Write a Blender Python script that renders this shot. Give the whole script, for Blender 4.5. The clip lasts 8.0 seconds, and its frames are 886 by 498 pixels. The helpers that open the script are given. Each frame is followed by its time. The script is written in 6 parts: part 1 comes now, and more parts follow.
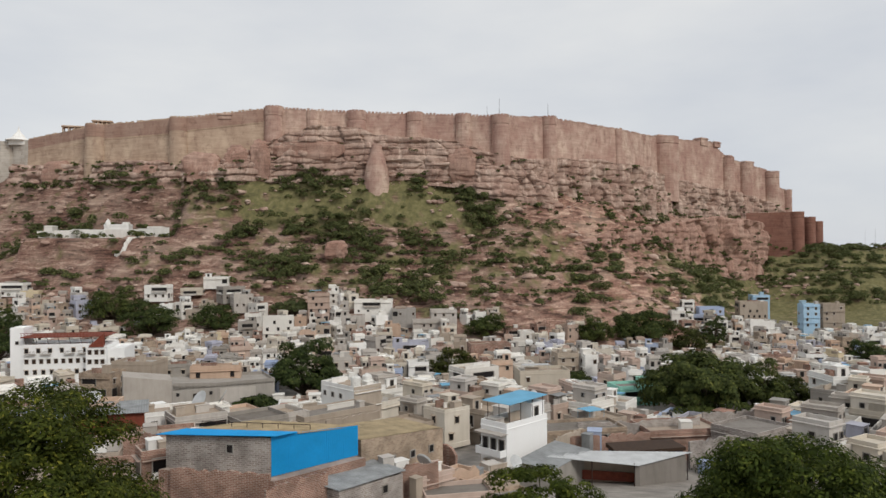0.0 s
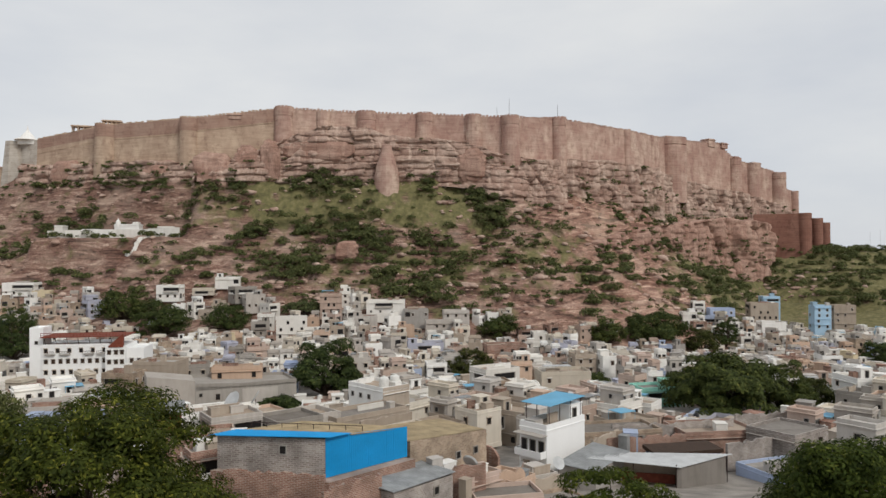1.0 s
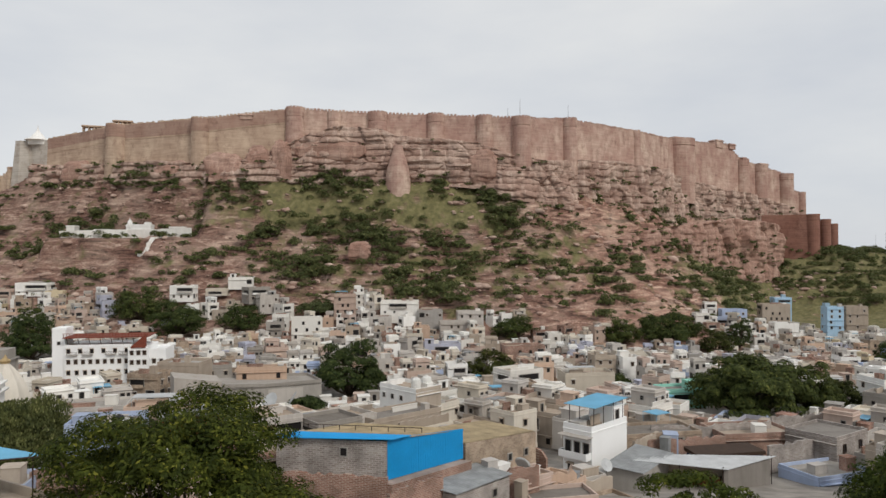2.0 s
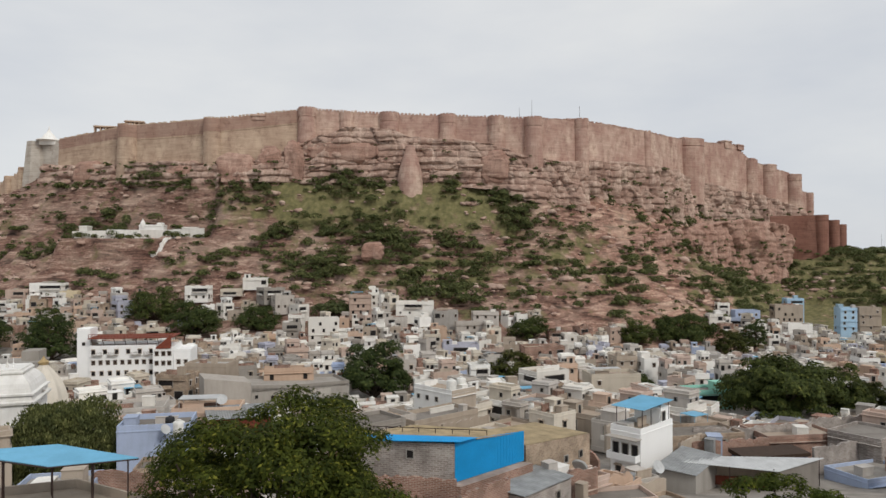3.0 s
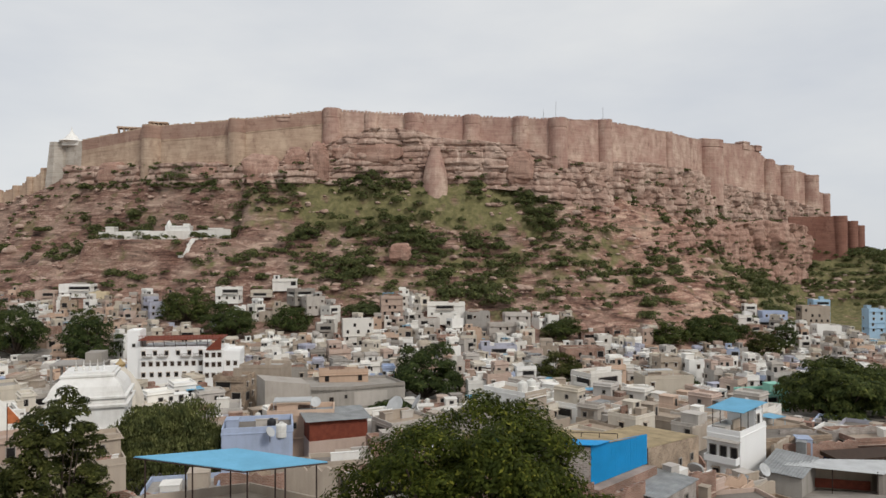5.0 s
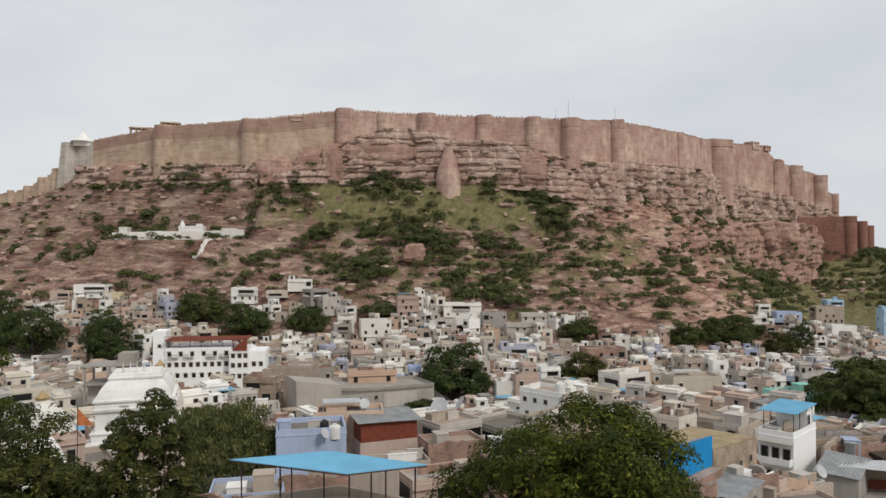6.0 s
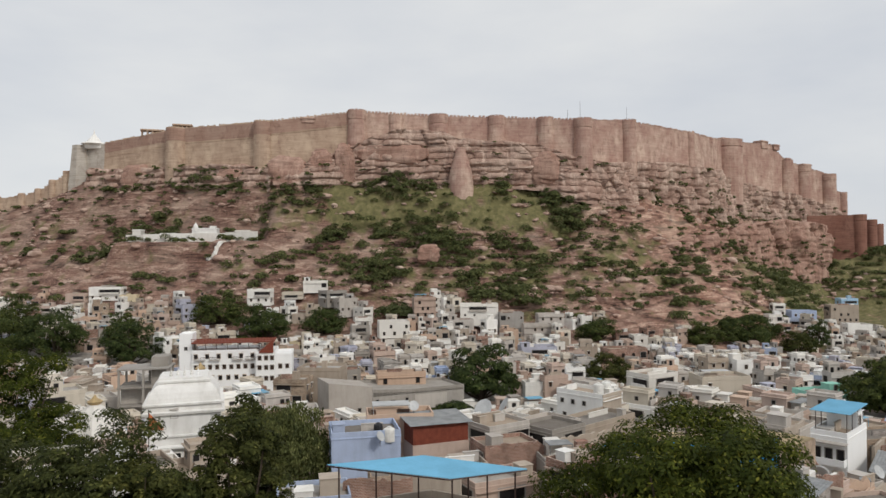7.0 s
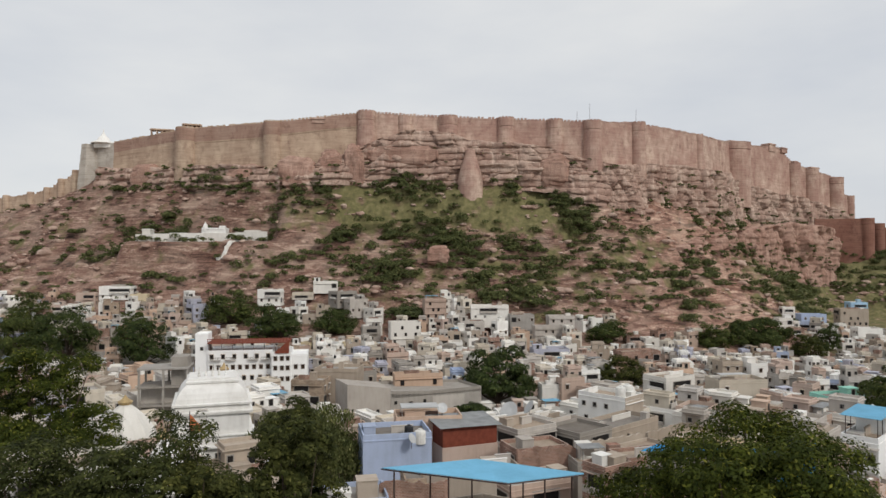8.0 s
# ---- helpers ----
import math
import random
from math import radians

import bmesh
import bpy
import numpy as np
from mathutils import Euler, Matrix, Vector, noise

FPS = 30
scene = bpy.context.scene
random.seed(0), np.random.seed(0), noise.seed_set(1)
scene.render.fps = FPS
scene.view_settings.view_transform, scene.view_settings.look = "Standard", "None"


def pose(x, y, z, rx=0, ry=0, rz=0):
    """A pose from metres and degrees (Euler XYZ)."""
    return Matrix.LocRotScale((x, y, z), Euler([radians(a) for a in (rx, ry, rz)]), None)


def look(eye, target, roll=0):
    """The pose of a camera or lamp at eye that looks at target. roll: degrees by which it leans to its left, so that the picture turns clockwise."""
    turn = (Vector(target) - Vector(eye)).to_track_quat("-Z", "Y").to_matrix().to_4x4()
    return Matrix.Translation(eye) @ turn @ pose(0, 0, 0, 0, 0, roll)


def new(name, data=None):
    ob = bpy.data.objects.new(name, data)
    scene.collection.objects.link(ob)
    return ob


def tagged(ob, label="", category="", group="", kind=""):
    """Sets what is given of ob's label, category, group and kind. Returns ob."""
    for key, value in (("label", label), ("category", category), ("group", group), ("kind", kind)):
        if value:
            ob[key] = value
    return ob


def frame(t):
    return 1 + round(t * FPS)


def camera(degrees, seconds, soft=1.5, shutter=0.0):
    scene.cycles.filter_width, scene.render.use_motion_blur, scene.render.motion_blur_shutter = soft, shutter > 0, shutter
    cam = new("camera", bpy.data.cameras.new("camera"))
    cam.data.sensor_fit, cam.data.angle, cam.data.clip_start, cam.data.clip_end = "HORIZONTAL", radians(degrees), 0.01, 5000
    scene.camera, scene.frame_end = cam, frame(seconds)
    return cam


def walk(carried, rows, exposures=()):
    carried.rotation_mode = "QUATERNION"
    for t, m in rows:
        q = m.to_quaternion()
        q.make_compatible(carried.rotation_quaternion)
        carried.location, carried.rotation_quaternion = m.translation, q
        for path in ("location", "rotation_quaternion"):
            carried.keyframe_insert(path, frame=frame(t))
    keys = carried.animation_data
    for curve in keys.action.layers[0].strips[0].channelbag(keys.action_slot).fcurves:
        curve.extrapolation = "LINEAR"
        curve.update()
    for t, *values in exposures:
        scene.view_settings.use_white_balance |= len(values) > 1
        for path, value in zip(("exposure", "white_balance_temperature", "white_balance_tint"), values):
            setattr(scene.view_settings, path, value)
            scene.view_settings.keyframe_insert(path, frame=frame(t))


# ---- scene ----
cam = camera(64.0, 8.0)
METRES, EYE, TILT, LEAN, TURN = 58.0, 32.0, 0.0, 0.0, 0.0
ROWS = [
    (0.0, 0.0, 0.0, 0.0, 0.0, 0.37, 0.36),
    (0.5, -0.0498, 0.0019, 0.0007, 0.0, 0.4, 0.29),
    (1.0, -0.1088, 0.0031, 0.0017, 0.0, 0.41, 0.23),
    (1.5, -0.1674, 0.0029, 0.0035, -0.0, 0.42, 0.19),
    (3.0, -0.3658, -0.004, 0.0129, -0.01, 0.43, 0.1),
    (3.5, -0.4301, -0.0052, 0.0138, -0.01, 0.44, 0.11),
    (4.0, -0.5005, -0.0063, 0.0151, 0.0, 0.45, 0.08),
    (4.5, -0.566, -0.0071, 0.0176, 0.03, 0.46, 0.08),
    (6.0, -0.7778, -0.0035, 0.0228, 0.03, 0.47, 0.09),
    (6.5, -0.8455, -0.0018, 0.0255, 0.03, 0.47, 0.1),
    (7.0, -0.9188, -0.0007, 0.0284, 0.05, 0.49, 0.39),
    (7.5, -0.9692, 0.0003, 0.0311, 0.11, 0.53, 0.24),
    (8.0, -0.9991, -0.0003, 0.0326, 0.18, 0.56, 0.04),
]
walk(cam, [(t, pose(0, 0, EYE, TILT, LEAN, TURN) @ pose(METRES * x, METRES * y, METRES * z, 90 + pitch, roll, yaw)) for t, x, y, z, yaw, pitch, roll in ROWS])
# ---- world and sun: a bright, hazy overcast day ----
world = bpy.data.worlds.new("overcast_sky")
scene.world = world
world.use_nodes = True
wn, wl = world.node_tree.nodes, world.node_tree.links
wn.clear()
w_out = wn.new("ShaderNodeOutputWorld")
w_bg = wn.new("ShaderNodeBackground")
w_sky = wn.new("ShaderNodeTexSky")
w_sky.sky_type = 'NISHITA'
w_sky.sun_disc = False
SUN_FROM = Vector((0.62, -0.78, 0.85)).normalized()
w_sky.sun_elevation = math.asin(SUN_FROM.z)
w_sky.sun_rotation = math.atan2(SUN_FROM.x, SUN_FROM.y)
w_co = wn.new("ShaderNodeTexCoord")
w_map = wn.new("ShaderNodeMapping")
w_map.inputs["Scale"].default_value = (1.3, 1.3, 4.0)
w_map.inputs["Location"].default_value = (0.35, 0.1, 0.3)
w_no = wn.new("ShaderNodeTexNoise")
w_no.inputs["Scale"].default_value = 1.7
w_no.inputs["Detail"].default_value = 5.0
w_no.inputs["Roughness"].default_value = 0.52
w_ramp = wn.new("ShaderNodeValToRGB")
w_ramp.color_ramp.elements[0].position = 0.30
w_ramp.color_ramp.elements[0].color = (6.15, 6.45, 6.95, 1)
w_ramp.color_ramp.elements[1].position = 0.66
w_ramp.color_ramp.elements[1].color = (7.7, 7.8, 7.85, 1)
w_mix = wn.new("ShaderNodeMixRGB")
w_mix.inputs[0].default_value = 0.94
wl.new(w_co.outputs["Generated"], w_map.inputs["Vector"])
wl.new(w_map.outputs["Vector"], w_no.inputs["Vector"])
wl.new(w_no.outputs["Fac"], w_ramp.inputs["Fac"])
wl.new(w_sky.outputs["Color"], w_mix.inputs[1])
wl.new(w_ramp.outputs["Color"], w_mix.inputs[2])
wl.new(w_mix.outputs["Color"], w_bg.inputs["Color"])
w_bg.inputs["Strength"].default_value = 0.1
wl.new(w_bg.outputs["Background"], w_out.inputs["Surface"])

sun = new("sun", bpy.data.lights.new("sun", 'SUN'))
sun.data.energy = 1.7
sun.data.angle = radians(14)
sun.data.color = (1.0, 0.95, 0.88)
sun.matrix_world = look(SUN_FROM * 900, (0, 0, 0))
scene.view_settings.exposure = 0.0


# ---- materials ----
def shader(name, rough=0.9, metal=0.0):
    m = bpy.data.materials.new(name)
    m.use_nodes = True
    nt = m.node_tree
    b = nt.nodes["Principled BSDF"]
    b.inputs["Roughness"].default_value = rough
    b.inputs["Metallic"].default_value = metal
    b.inputs["Specular IOR Level"].default_value = 0.25
    return m, nt, b


def node(nt, kind, **values):
    n = nt.nodes.new(kind)
    for key, value in values.items():
        n.inputs[key].default_value = value
    return n


def ramp(nt, fac, stops):
    r = nt.nodes.new("ShaderNodeValToRGB")
    el = r.color_ramp.elements
    while len(el) < len(stops):
        el.new(0.5)
    for e, (p, c) in zip(el, stops):
        e.position = p
        e.color = (*c, 1) if len(c) == 3 else c
    nt.links.new(fac, r.inputs["Fac"])
    return r.outputs["Color"]


def noise_tex(nt, scale, detail=4.0, stretch=(1, 1, 1), rough=0.55, distortion=0.0, world_space=True):
    geo = nt.nodes.new("ShaderNodeNewGeometry") if world_space else nt.nodes.new("ShaderNodeTexCoord")
    mp = node(nt, "ShaderNodeMapping", Scale=stretch)
    nt.links.new(geo.outputs["Position" if world_space else "Object"], mp.inputs["Vector"])
    n = node(nt, "ShaderNodeTexNoise", Scale=scale, Detail=detail, Roughness=rough, Distortion=distortion)
    nt.links.new(mp.outputs["Vector"], n.inputs["Vector"])
    return n.outputs["Fac"]


def mixed(nt, fac, a, b, mode='MIX'):
    m = nt.nodes.new("ShaderNodeMixRGB")
    m.blend_type = mode
    for k, v in ((0, fac), (1, a), (2, b)):
        if isinstance(v, (int, float)):
            m.inputs[k].default_value = v
        elif isinstance(v, tuple):
            m.inputs[k].default_value = (*v, 1) if len(v) == 3 else v
        else:
            nt.links.new(v, m.inputs[k])
    return m.outputs["Color"]


def bumped(nt, b, height, strength=0.4, distance=0.05):
    bp = node(nt, "ShaderNodeBump", Strength=strength, Distance=distance)
    nt.links.new(height, bp.inputs["Height"])
    nt.links.new(bp.outputs["Normal"], b.inputs["Normal"])


def plaster(name, col, dirt=0.55, rough=0.9, varied=True):
    """Painted or bare cement render: blotches, rain streaks, fine grain, and a tint that differs from house to house."""
    m, nt, b = shader(name, rough)
    dark = tuple(c * 0.55 * k for c, k in zip(col, (1.0, 0.96, 0.9)))
    streak = ramp(nt, noise_tex(nt, 0.9, 5, (1, 1, 0.16)), [(0.44, (0, 0, 0)), (0.72, (1, 1, 1))])
    blot = ramp(nt, noise_tex(nt, 0.22, 4), [(0.45, (0, 0, 0)), (0.7, (1, 1, 1))])
    fac = mixed(nt, 0.5, streak, blot)
    fac = mixed(nt, 1.0, fac, (dirt, dirt, dirt), 'MULTIPLY')
    c = mixed(nt, fac, col, dark)
    grain = noise_tex(nt, 7.0, 3)
    c = mixed(nt, 0.35, c, ramp(nt, grain, [(0.3, (0.8, 0.8, 0.8)), (0.62, (1, 1, 1))]), 'MULTIPLY')
    info = nt.nodes.new("ShaderNodeObjectInfo")
    isl = nt.nodes.new("ShaderNodeNewGeometry")
    both = nt.nodes.new("ShaderNodeMath")
    nt.links.new(info.outputs["Random"], both.inputs[0])
    nt.links.new(isl.outputs["Random Per Island"], both.inputs[1])
    frac = nt.nodes.new("ShaderNodeMath")
    frac.operation = 'FRACT'
    nt.links.new(both.outputs[0], frac.inputs[0])
    tint = ramp(nt, frac.outputs[0], [(0.0, (0.80, 0.77, 0.73)), (0.5, (1, 0.98, 0.95)), (1.0, (1.0, 1.0, 1.0))])
    c = mixed(nt, 1.0 if varied else 0.1, c, tint, 'MULTIPLY')
    nt.links.new(c, b.inputs["Base Color"])
    bumped(nt, b, grain, 0.3, 0.03)
    return m


def brickwork(name, col, mortar, width=0.24, height=0.09):
    m, nt, b = shader(name, 0.92)
    geo = nt.nodes.new("ShaderNodeNewGeometry")
    sep = nt.nodes.new("ShaderNodeSeparateXYZ")
    nt.links.new(geo.outputs["Position"], sep.inputs[0])
    add = nt.nodes.new("ShaderNodeMath")
    nt.links.new(sep.outputs[0], add.inputs[0])
    nt.links.new(sep.outputs[1], add.inputs[1])
    com = nt.nodes.new("ShaderNodeCombineXYZ")
    nt.links.new(add.outputs[0], com.inputs[0])
    nt.links.new(sep.outputs[2], com.inputs[1])
    br = node(nt, "ShaderNodeTexBrick", Scale=1.0)
    br.inputs["Mortar Size"].default_value = height * 0.16
    br.inputs["Brick Width"].default_value = width
    br.inputs["Row Height"].default_value = height
    br.inputs["Color1"].default_value = (*col, 1)
    br.inputs["Color2"].default_value = (col[0] * 0.68, col[1] * 0.62, col[2] * 0.6, 1)
    br.inputs["Mortar"].default_value = (*mortar, 1)
    nt.links.new(com.outputs[0], br.inputs["Vector"])
    big = ramp(nt, noise_tex(nt, 0.35, 5), [(0.38, (0.62, 0.6, 0.58)), (0.65, (1.08, 1.05, 1.02))])
    c = mixed(nt, 1.0, br.outputs["Color"], big, 'MULTIPLY')
    nt.links.new(c, b.inputs["Base Color"])
    bumped(nt, b, br.outputs["Fac"], -0.3, 0.02)
    return m


def plain(name, col, rough=0.7, metal=0.0, var=0.3, scale=1.5):
    m, nt, b = shader(name, rough, metal)
    f = noise_tex(nt, scale, 5)
    g = noise_tex(nt, scale * 9, 3)
    lo = tuple(c * (1 - var) for c in col)
    c = mixed(nt, ramp(nt, f, [(0.35, (0, 0, 0)), (0.68, (1, 1, 1))]), lo, col)
    c = mixed(nt, 0.3, c, ramp(nt, g, [(0.3, (0.75, 0.75, 0.75)), (0.7, (1, 1, 1))]), 'MULTIPLY')
    nt.links.new(c, b.inputs["Base Color"])
    return m


def leafage(name, col, bright):
    m, nt, b = shader(name, 0.62)
    b.inputs["Specular IOR Level"].default_value = 0.1
    geo = nt.nodes.new("ShaderNodeNewGeometry")
    big = noise_tex(nt, 0.6, 3)
    c = ramp(nt, geo.outputs["Random Per Island"], [(0.0, tuple(k * 0.7 for k in col)), (0.5, col), (0.82, tuple(k * 1.25 for k in col)), (1.0, bright)])
    c = mixed(nt, 1.0, c, ramp(nt, big, [(0.35, (0.5, 0.55, 0.52)), (0.68, (1.35, 1.28, 1.05))]), 'MULTIPLY')
    info = nt.nodes.new("ShaderNodeObjectInfo")
    c = mixed(nt, 1.0, c, ramp(nt, info.outputs["Random"], [(0.0, (0.8, 0.85, 0.85)), (1.0, (1.15, 1.08, 0.95))]), 'MULTIPLY')
    nt.links.new(c, b.inputs["Base Color"])
    tr = nt.nodes.new("ShaderNodeBsdfTranslucent")
    nt.links.new(c, tr.inputs["Color"])
    mx = nt.nodes.new("ShaderNodeMixShader")
    mx.inputs[0].default_value = 0.3
    nt.links.new(b.outputs[0], mx.inputs[1])
    nt.links.new(tr.outputs[0], mx.inputs[2])
    nt.links.new(mx.outputs[0], nt.nodes["Material Output"].inputs["Surface"])
    return m


def fort_stone(name, col, pale, dark):
    """Coursed sandstone: long stains that run down, pale washed patches, dark courses."""
    m, nt, b = shader(name, 0.95)
    run = ramp(nt, noise_tex(nt, 0.16, 6, (1, 1, 0.5), 0.62), [(0.44, (0, 0, 0)), (0.66, (1, 1, 1))])
    patch = ramp(nt, noise_tex(nt, 0.06, 6, (1, 1, 0.8), 0.62), [(0.46, (0, 0, 0)), (0.62, (1, 1, 1))])
    c = mixed(nt, mixed(nt, 0.55, run, patch), col, pale)
    dk = ramp(nt, noise_tex(nt, 0.3, 6, (1, 1, 0.7), 0.65), [(0.52, (0, 0, 0)), (0.74, (0.8, 0.8, 0.8))])
    c = mixed(nt, dk, c, dark)
    course = noise_tex(nt, 0.9, 4, (0.1, 0.1, 1.0))
    c = mixed(nt, 0.5, c, ramp(nt, course, [(0.35, (0.66, 0.64, 0.62)), (0.6, (1, 1, 1))]), 'MULTIPLY')
    nt.links.new(c, b.inputs["Base Color"])
    bumped(nt, b, course, 0.5, 0.3)
    return m


def rock(name, col, pale, dark):
    """Layered sandstone cliff with cracks and weathered pale faces."""
    m, nt, b = shader(name, 0.95)
    lay = noise_tex(nt, 0.5, 6, (0.12, 0.12, 1.0), 0.6, 0.6)
    c = ramp(nt, lay, [(0.30, dark), (0.46, col), (0.60, tuple(k * 0.82 for k in col)), (0.72, pale)])
    bl = noise_tex(nt, 0.06, 5)
    c = mixed(nt, ramp(nt, bl, [(0.42, (0, 0, 0)), (0.68, (0.7, 0.7, 0.7))]), c, pale)
    wash = ramp(nt, noise_tex(nt, 0.28, 5, (1, 1, 0.14), 0.6), [(0.52, (0, 0, 0)), (0.68, (0.75, 0.75, 0.75))])
    c = mixed(nt, wash, c, tuple(k * 1.12 for k in pale))
    seep = ramp(nt, noise_tex(nt, 0.2, 5, (1, 1, 0.2), 0.6), [(0.28, (0.7, 0.7, 0.7)), (0.42, (0, 0, 0))])
    c = mixed(nt, seep, c, dark)
    geo = nt.nodes.new("ShaderNodeNewGeometry")
    mp = node(nt, "ShaderNodeMapping", Scale=(1, 1, 0.55))
    nt.links.new(geo.outputs["Position"], mp.inputs["Vector"])
    vo = node(nt, "ShaderNodeTexVoronoi", Scale=0.17)
    vo.feature = 'DISTANCE_TO_EDGE'
    nt.links.new(mp.outputs["Vector"], vo.inputs["Vector"])
    crack = ramp(nt, vo.outputs["Distance"], [(0.0, (0.35, 0.32, 0.3)), (0.07, (1, 1, 1))])
    c = mixed(nt, 0.22, c, crack, 'MULTIPLY')
    g = noise_tex(nt, 1.6, 5)
    c = mixed(nt, 0.5, c, ramp(nt, g, [(0.3, (0.6, 0.58, 0.56)), (0.65, (1.1, 1.1, 1.1))]), 'MULTIPLY')
    nt.links.new(c, b.inputs["Base Color"])
    bumped(nt, b, lay, 0.8, 0.8)
    return m


def hillside(name):
    """Red-brown broken sandstone, pale ledges, scree, dry soil and patches of monsoon grass."""
    m, nt, b = shader(name, 0.97)
    lay = noise_tex(nt, 0.34, 8, (0.2, 0.2, 1.0), 0.68, 1.0)
    c = ramp(nt, lay, [(0.35, (0.036, 0.023, 0.018)), (0.44, (0.155, 0.09, 0.07)), (0.54, (0.25, 0.152, 0.118)), (0.66, (0.46, 0.345, 0.275))])
    spk = noise_tex(nt, 0.9, 6, (1, 1, 1), 0.65)
    c = mixed(nt, 0.7, c, ramp(nt, spk, [(0.34, (0.45, 0.43, 0.42)), (0.6, (1.15, 1.12, 1.1))]), 'MULTIPLY')
    var = noise_tex(nt, 0.045, 5, (1, 1, 1.6), 0.6)
    c = mixed(nt, ramp(nt, var, [(0.48, (0, 0, 0)), (0.66, (0.75, 0.75, 0.75))]), c, mixed(nt, 0.5, (0.50, 0.385, 0.30), c))
    c = mixed(nt, ramp(nt, var, [(0.32, (0.7, 0.7, 0.7)), (0.44, (0, 0, 0))]), c, mixed(nt, 1.0, c, (0.6, 0.5, 0.46), 'MULTIPLY'))
    # grass keeps to soil pockets, most of all on the shelf beneath the cliff
    geo = nt.nodes.new("ShaderNodeNewGeometry")
    sep = nt.nodes.new("ShaderNodeSeparateXYZ")
    nt.links.new(geo.outputs["Position"], sep.inputs[0])

    def band(out, lo0, lo1, hi0, hi1):
        a = nt.nodes.new("ShaderNodeMapRange")
        a.interpolation_type = 'SMOOTHSTEP'
        for k, v in zip(("From Min", "From Max"), (lo0, lo1)):
            a.inputs[k].default_value = v
        d = nt.nodes.new("ShaderNodeMapRange")
        d.interpolation_type = 'SMOOTHSTEP'
        for k, v in zip(("From Min", "From Max", "To Min", "To Max"), (hi0, hi1, 1.0, 0.0)):
            d.inputs[k].default_value = v
        nt.links.new(out, a.inputs["Value"])
        nt.links.new(out, d.inputs["Value"])
        mu = nt.nodes.new("ShaderNodeMath")
        mu.operation = 'MULTIPLY'
        nt.links.new(a.outputs[0], mu.inputs[0])
        nt.links.new(d.outputs[0], mu.inputs[1])
        return mu.outputs[0]

    def calc(op, x, y):
        k = nt.nodes.new("ShaderNodeMath")
        k.operation = op
        for i, v in enumerate((x, y)):
            if isinstance(v, (int, float)):
                k.inputs[i].default_value = v
            else:
                nt.links.new(v, k.inputs[i])
        return k.outputs[0]
    shelf = calc('MULTIPLY', band(sep.outputs[0], -175, -105, 5, 50), band(sep.outputs[2], 44, 62, 84, 92))
    right = calc('MULTIPLY', band(sep.outputs[0], 110, 210, 2000, 3000), band(sep.outputs[2], -40, -30, 30, 42))
    lower = calc('MULTIPLY', band(sep.outputs[0], -140, -80, 60, 120), band(sep.outputs[2], 4, 16, 44, 58))
    wide = calc('ADD', calc('MULTIPLY', shelf, 0.30), calc('ADD', calc('MULTIPLY', right, 0.3), calc('MULTIPLY', lower, 0.10)))
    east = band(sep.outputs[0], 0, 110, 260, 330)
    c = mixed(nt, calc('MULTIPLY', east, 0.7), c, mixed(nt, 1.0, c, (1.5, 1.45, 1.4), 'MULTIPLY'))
    gn = noise_tex(nt, 0.085, 6, (1, 1, 1), 0.62)
    gf = calc('ADD', gn, wide)
    gmask = ramp(nt, gf, [(0.56, (0, 0, 0)), (0.70, (1, 1, 1))])
    grass = ramp(nt, noise_tex(nt, 0.35, 5), [(0.3, (0.095, 0.088, 0.042)), (0.55, (0.16, 0.146, 0.064)), (0.75, (0.24, 0.205, 0.112))])
    c = mixed(nt, gmask, c, grass)
    dust = ramp(nt, noise_tex(nt, 0.3, 5), [(0.3, (0.20, 0.18, 0.16)), (0.6, (0.33, 0.30, 0.265)), (0.75, (0.40, 0.36, 0.31))])
    c = mixed(nt, band(sep.outputs[1], -6000, -5900, 305, 335), c, dust)
    nt.links.new(c, b.inputs["Base Color"])
    bumped(nt, b, spk, 0.7, 0.5)
    return m


WHITE = plaster("white_limewash", (0.84, 0.835, 0.81), 0.32)
FRESH = plaster("fresh_white_paint", (0.88, 0.88, 0.87), 0.10, 0.8, False)
AGED = plaster("aged_limewash", (0.80, 0.80, 0.79), 0.55)
CREAM = plaster("cream_paint", (0.66, 0.61, 0.53), 0.45)
GREY = plaster("bare_cement", (0.36, 0.34, 0.315), 0.6)
LIGHTGREY = plaster("pale_cement", (0.53, 0.50, 0.47), 0.6)
BEIGE = plaster("beige_render", (0.465, 0.40, 0.335), 0.6)
PINK = plaster("pink_render", (0.54, 0.425, 0.365), 0.5)
PEACH = plaster("peach_paint", (0.61, 0.455, 0.355), 0.5)
BLUEWASH = plaster("pale_blue_wash", (0.42, 0.50, 0.68), 0.5)
SKYBLUE = plaster("sky_blue_paint", (0.40, 0.58, 0.74), 0.4)
LILAC = plaster("grey_lilac_wash", (0.47, 0.48, 0.57), 0.5)
MINT = plaster("mint_green_paint", (0.32, 0.66, 0.56), 0.4)
YELLOW = plaster("pale_yellow_paint", (0.66, 0.57, 0.40), 0.45)
BRICK = brickwork("red_brick", (0.36, 0.205, 0.155), (0.43, 0.345, 0.295), 0.48, 0.2)
BLOCK = brickwork("grey_stone_block", (0.38, 0.355, 0.335), (0.44, 0.41, 0.385), 0.5, 0.24)
TANBLOCK = brickwork("tan_stone_block", (0.46, 0.37, 0.28), (0.42, 0.35, 0.28), 0.5, 0.22)
REDPAINT = plain("red_brown_boards", (0.23, 0.06, 0.035), 0.75)
BLUESHEET = plain("bright_blue_sheet", (0.010, 0.285, 0.63), 0.45, 0.0, 0.12, 0.4)
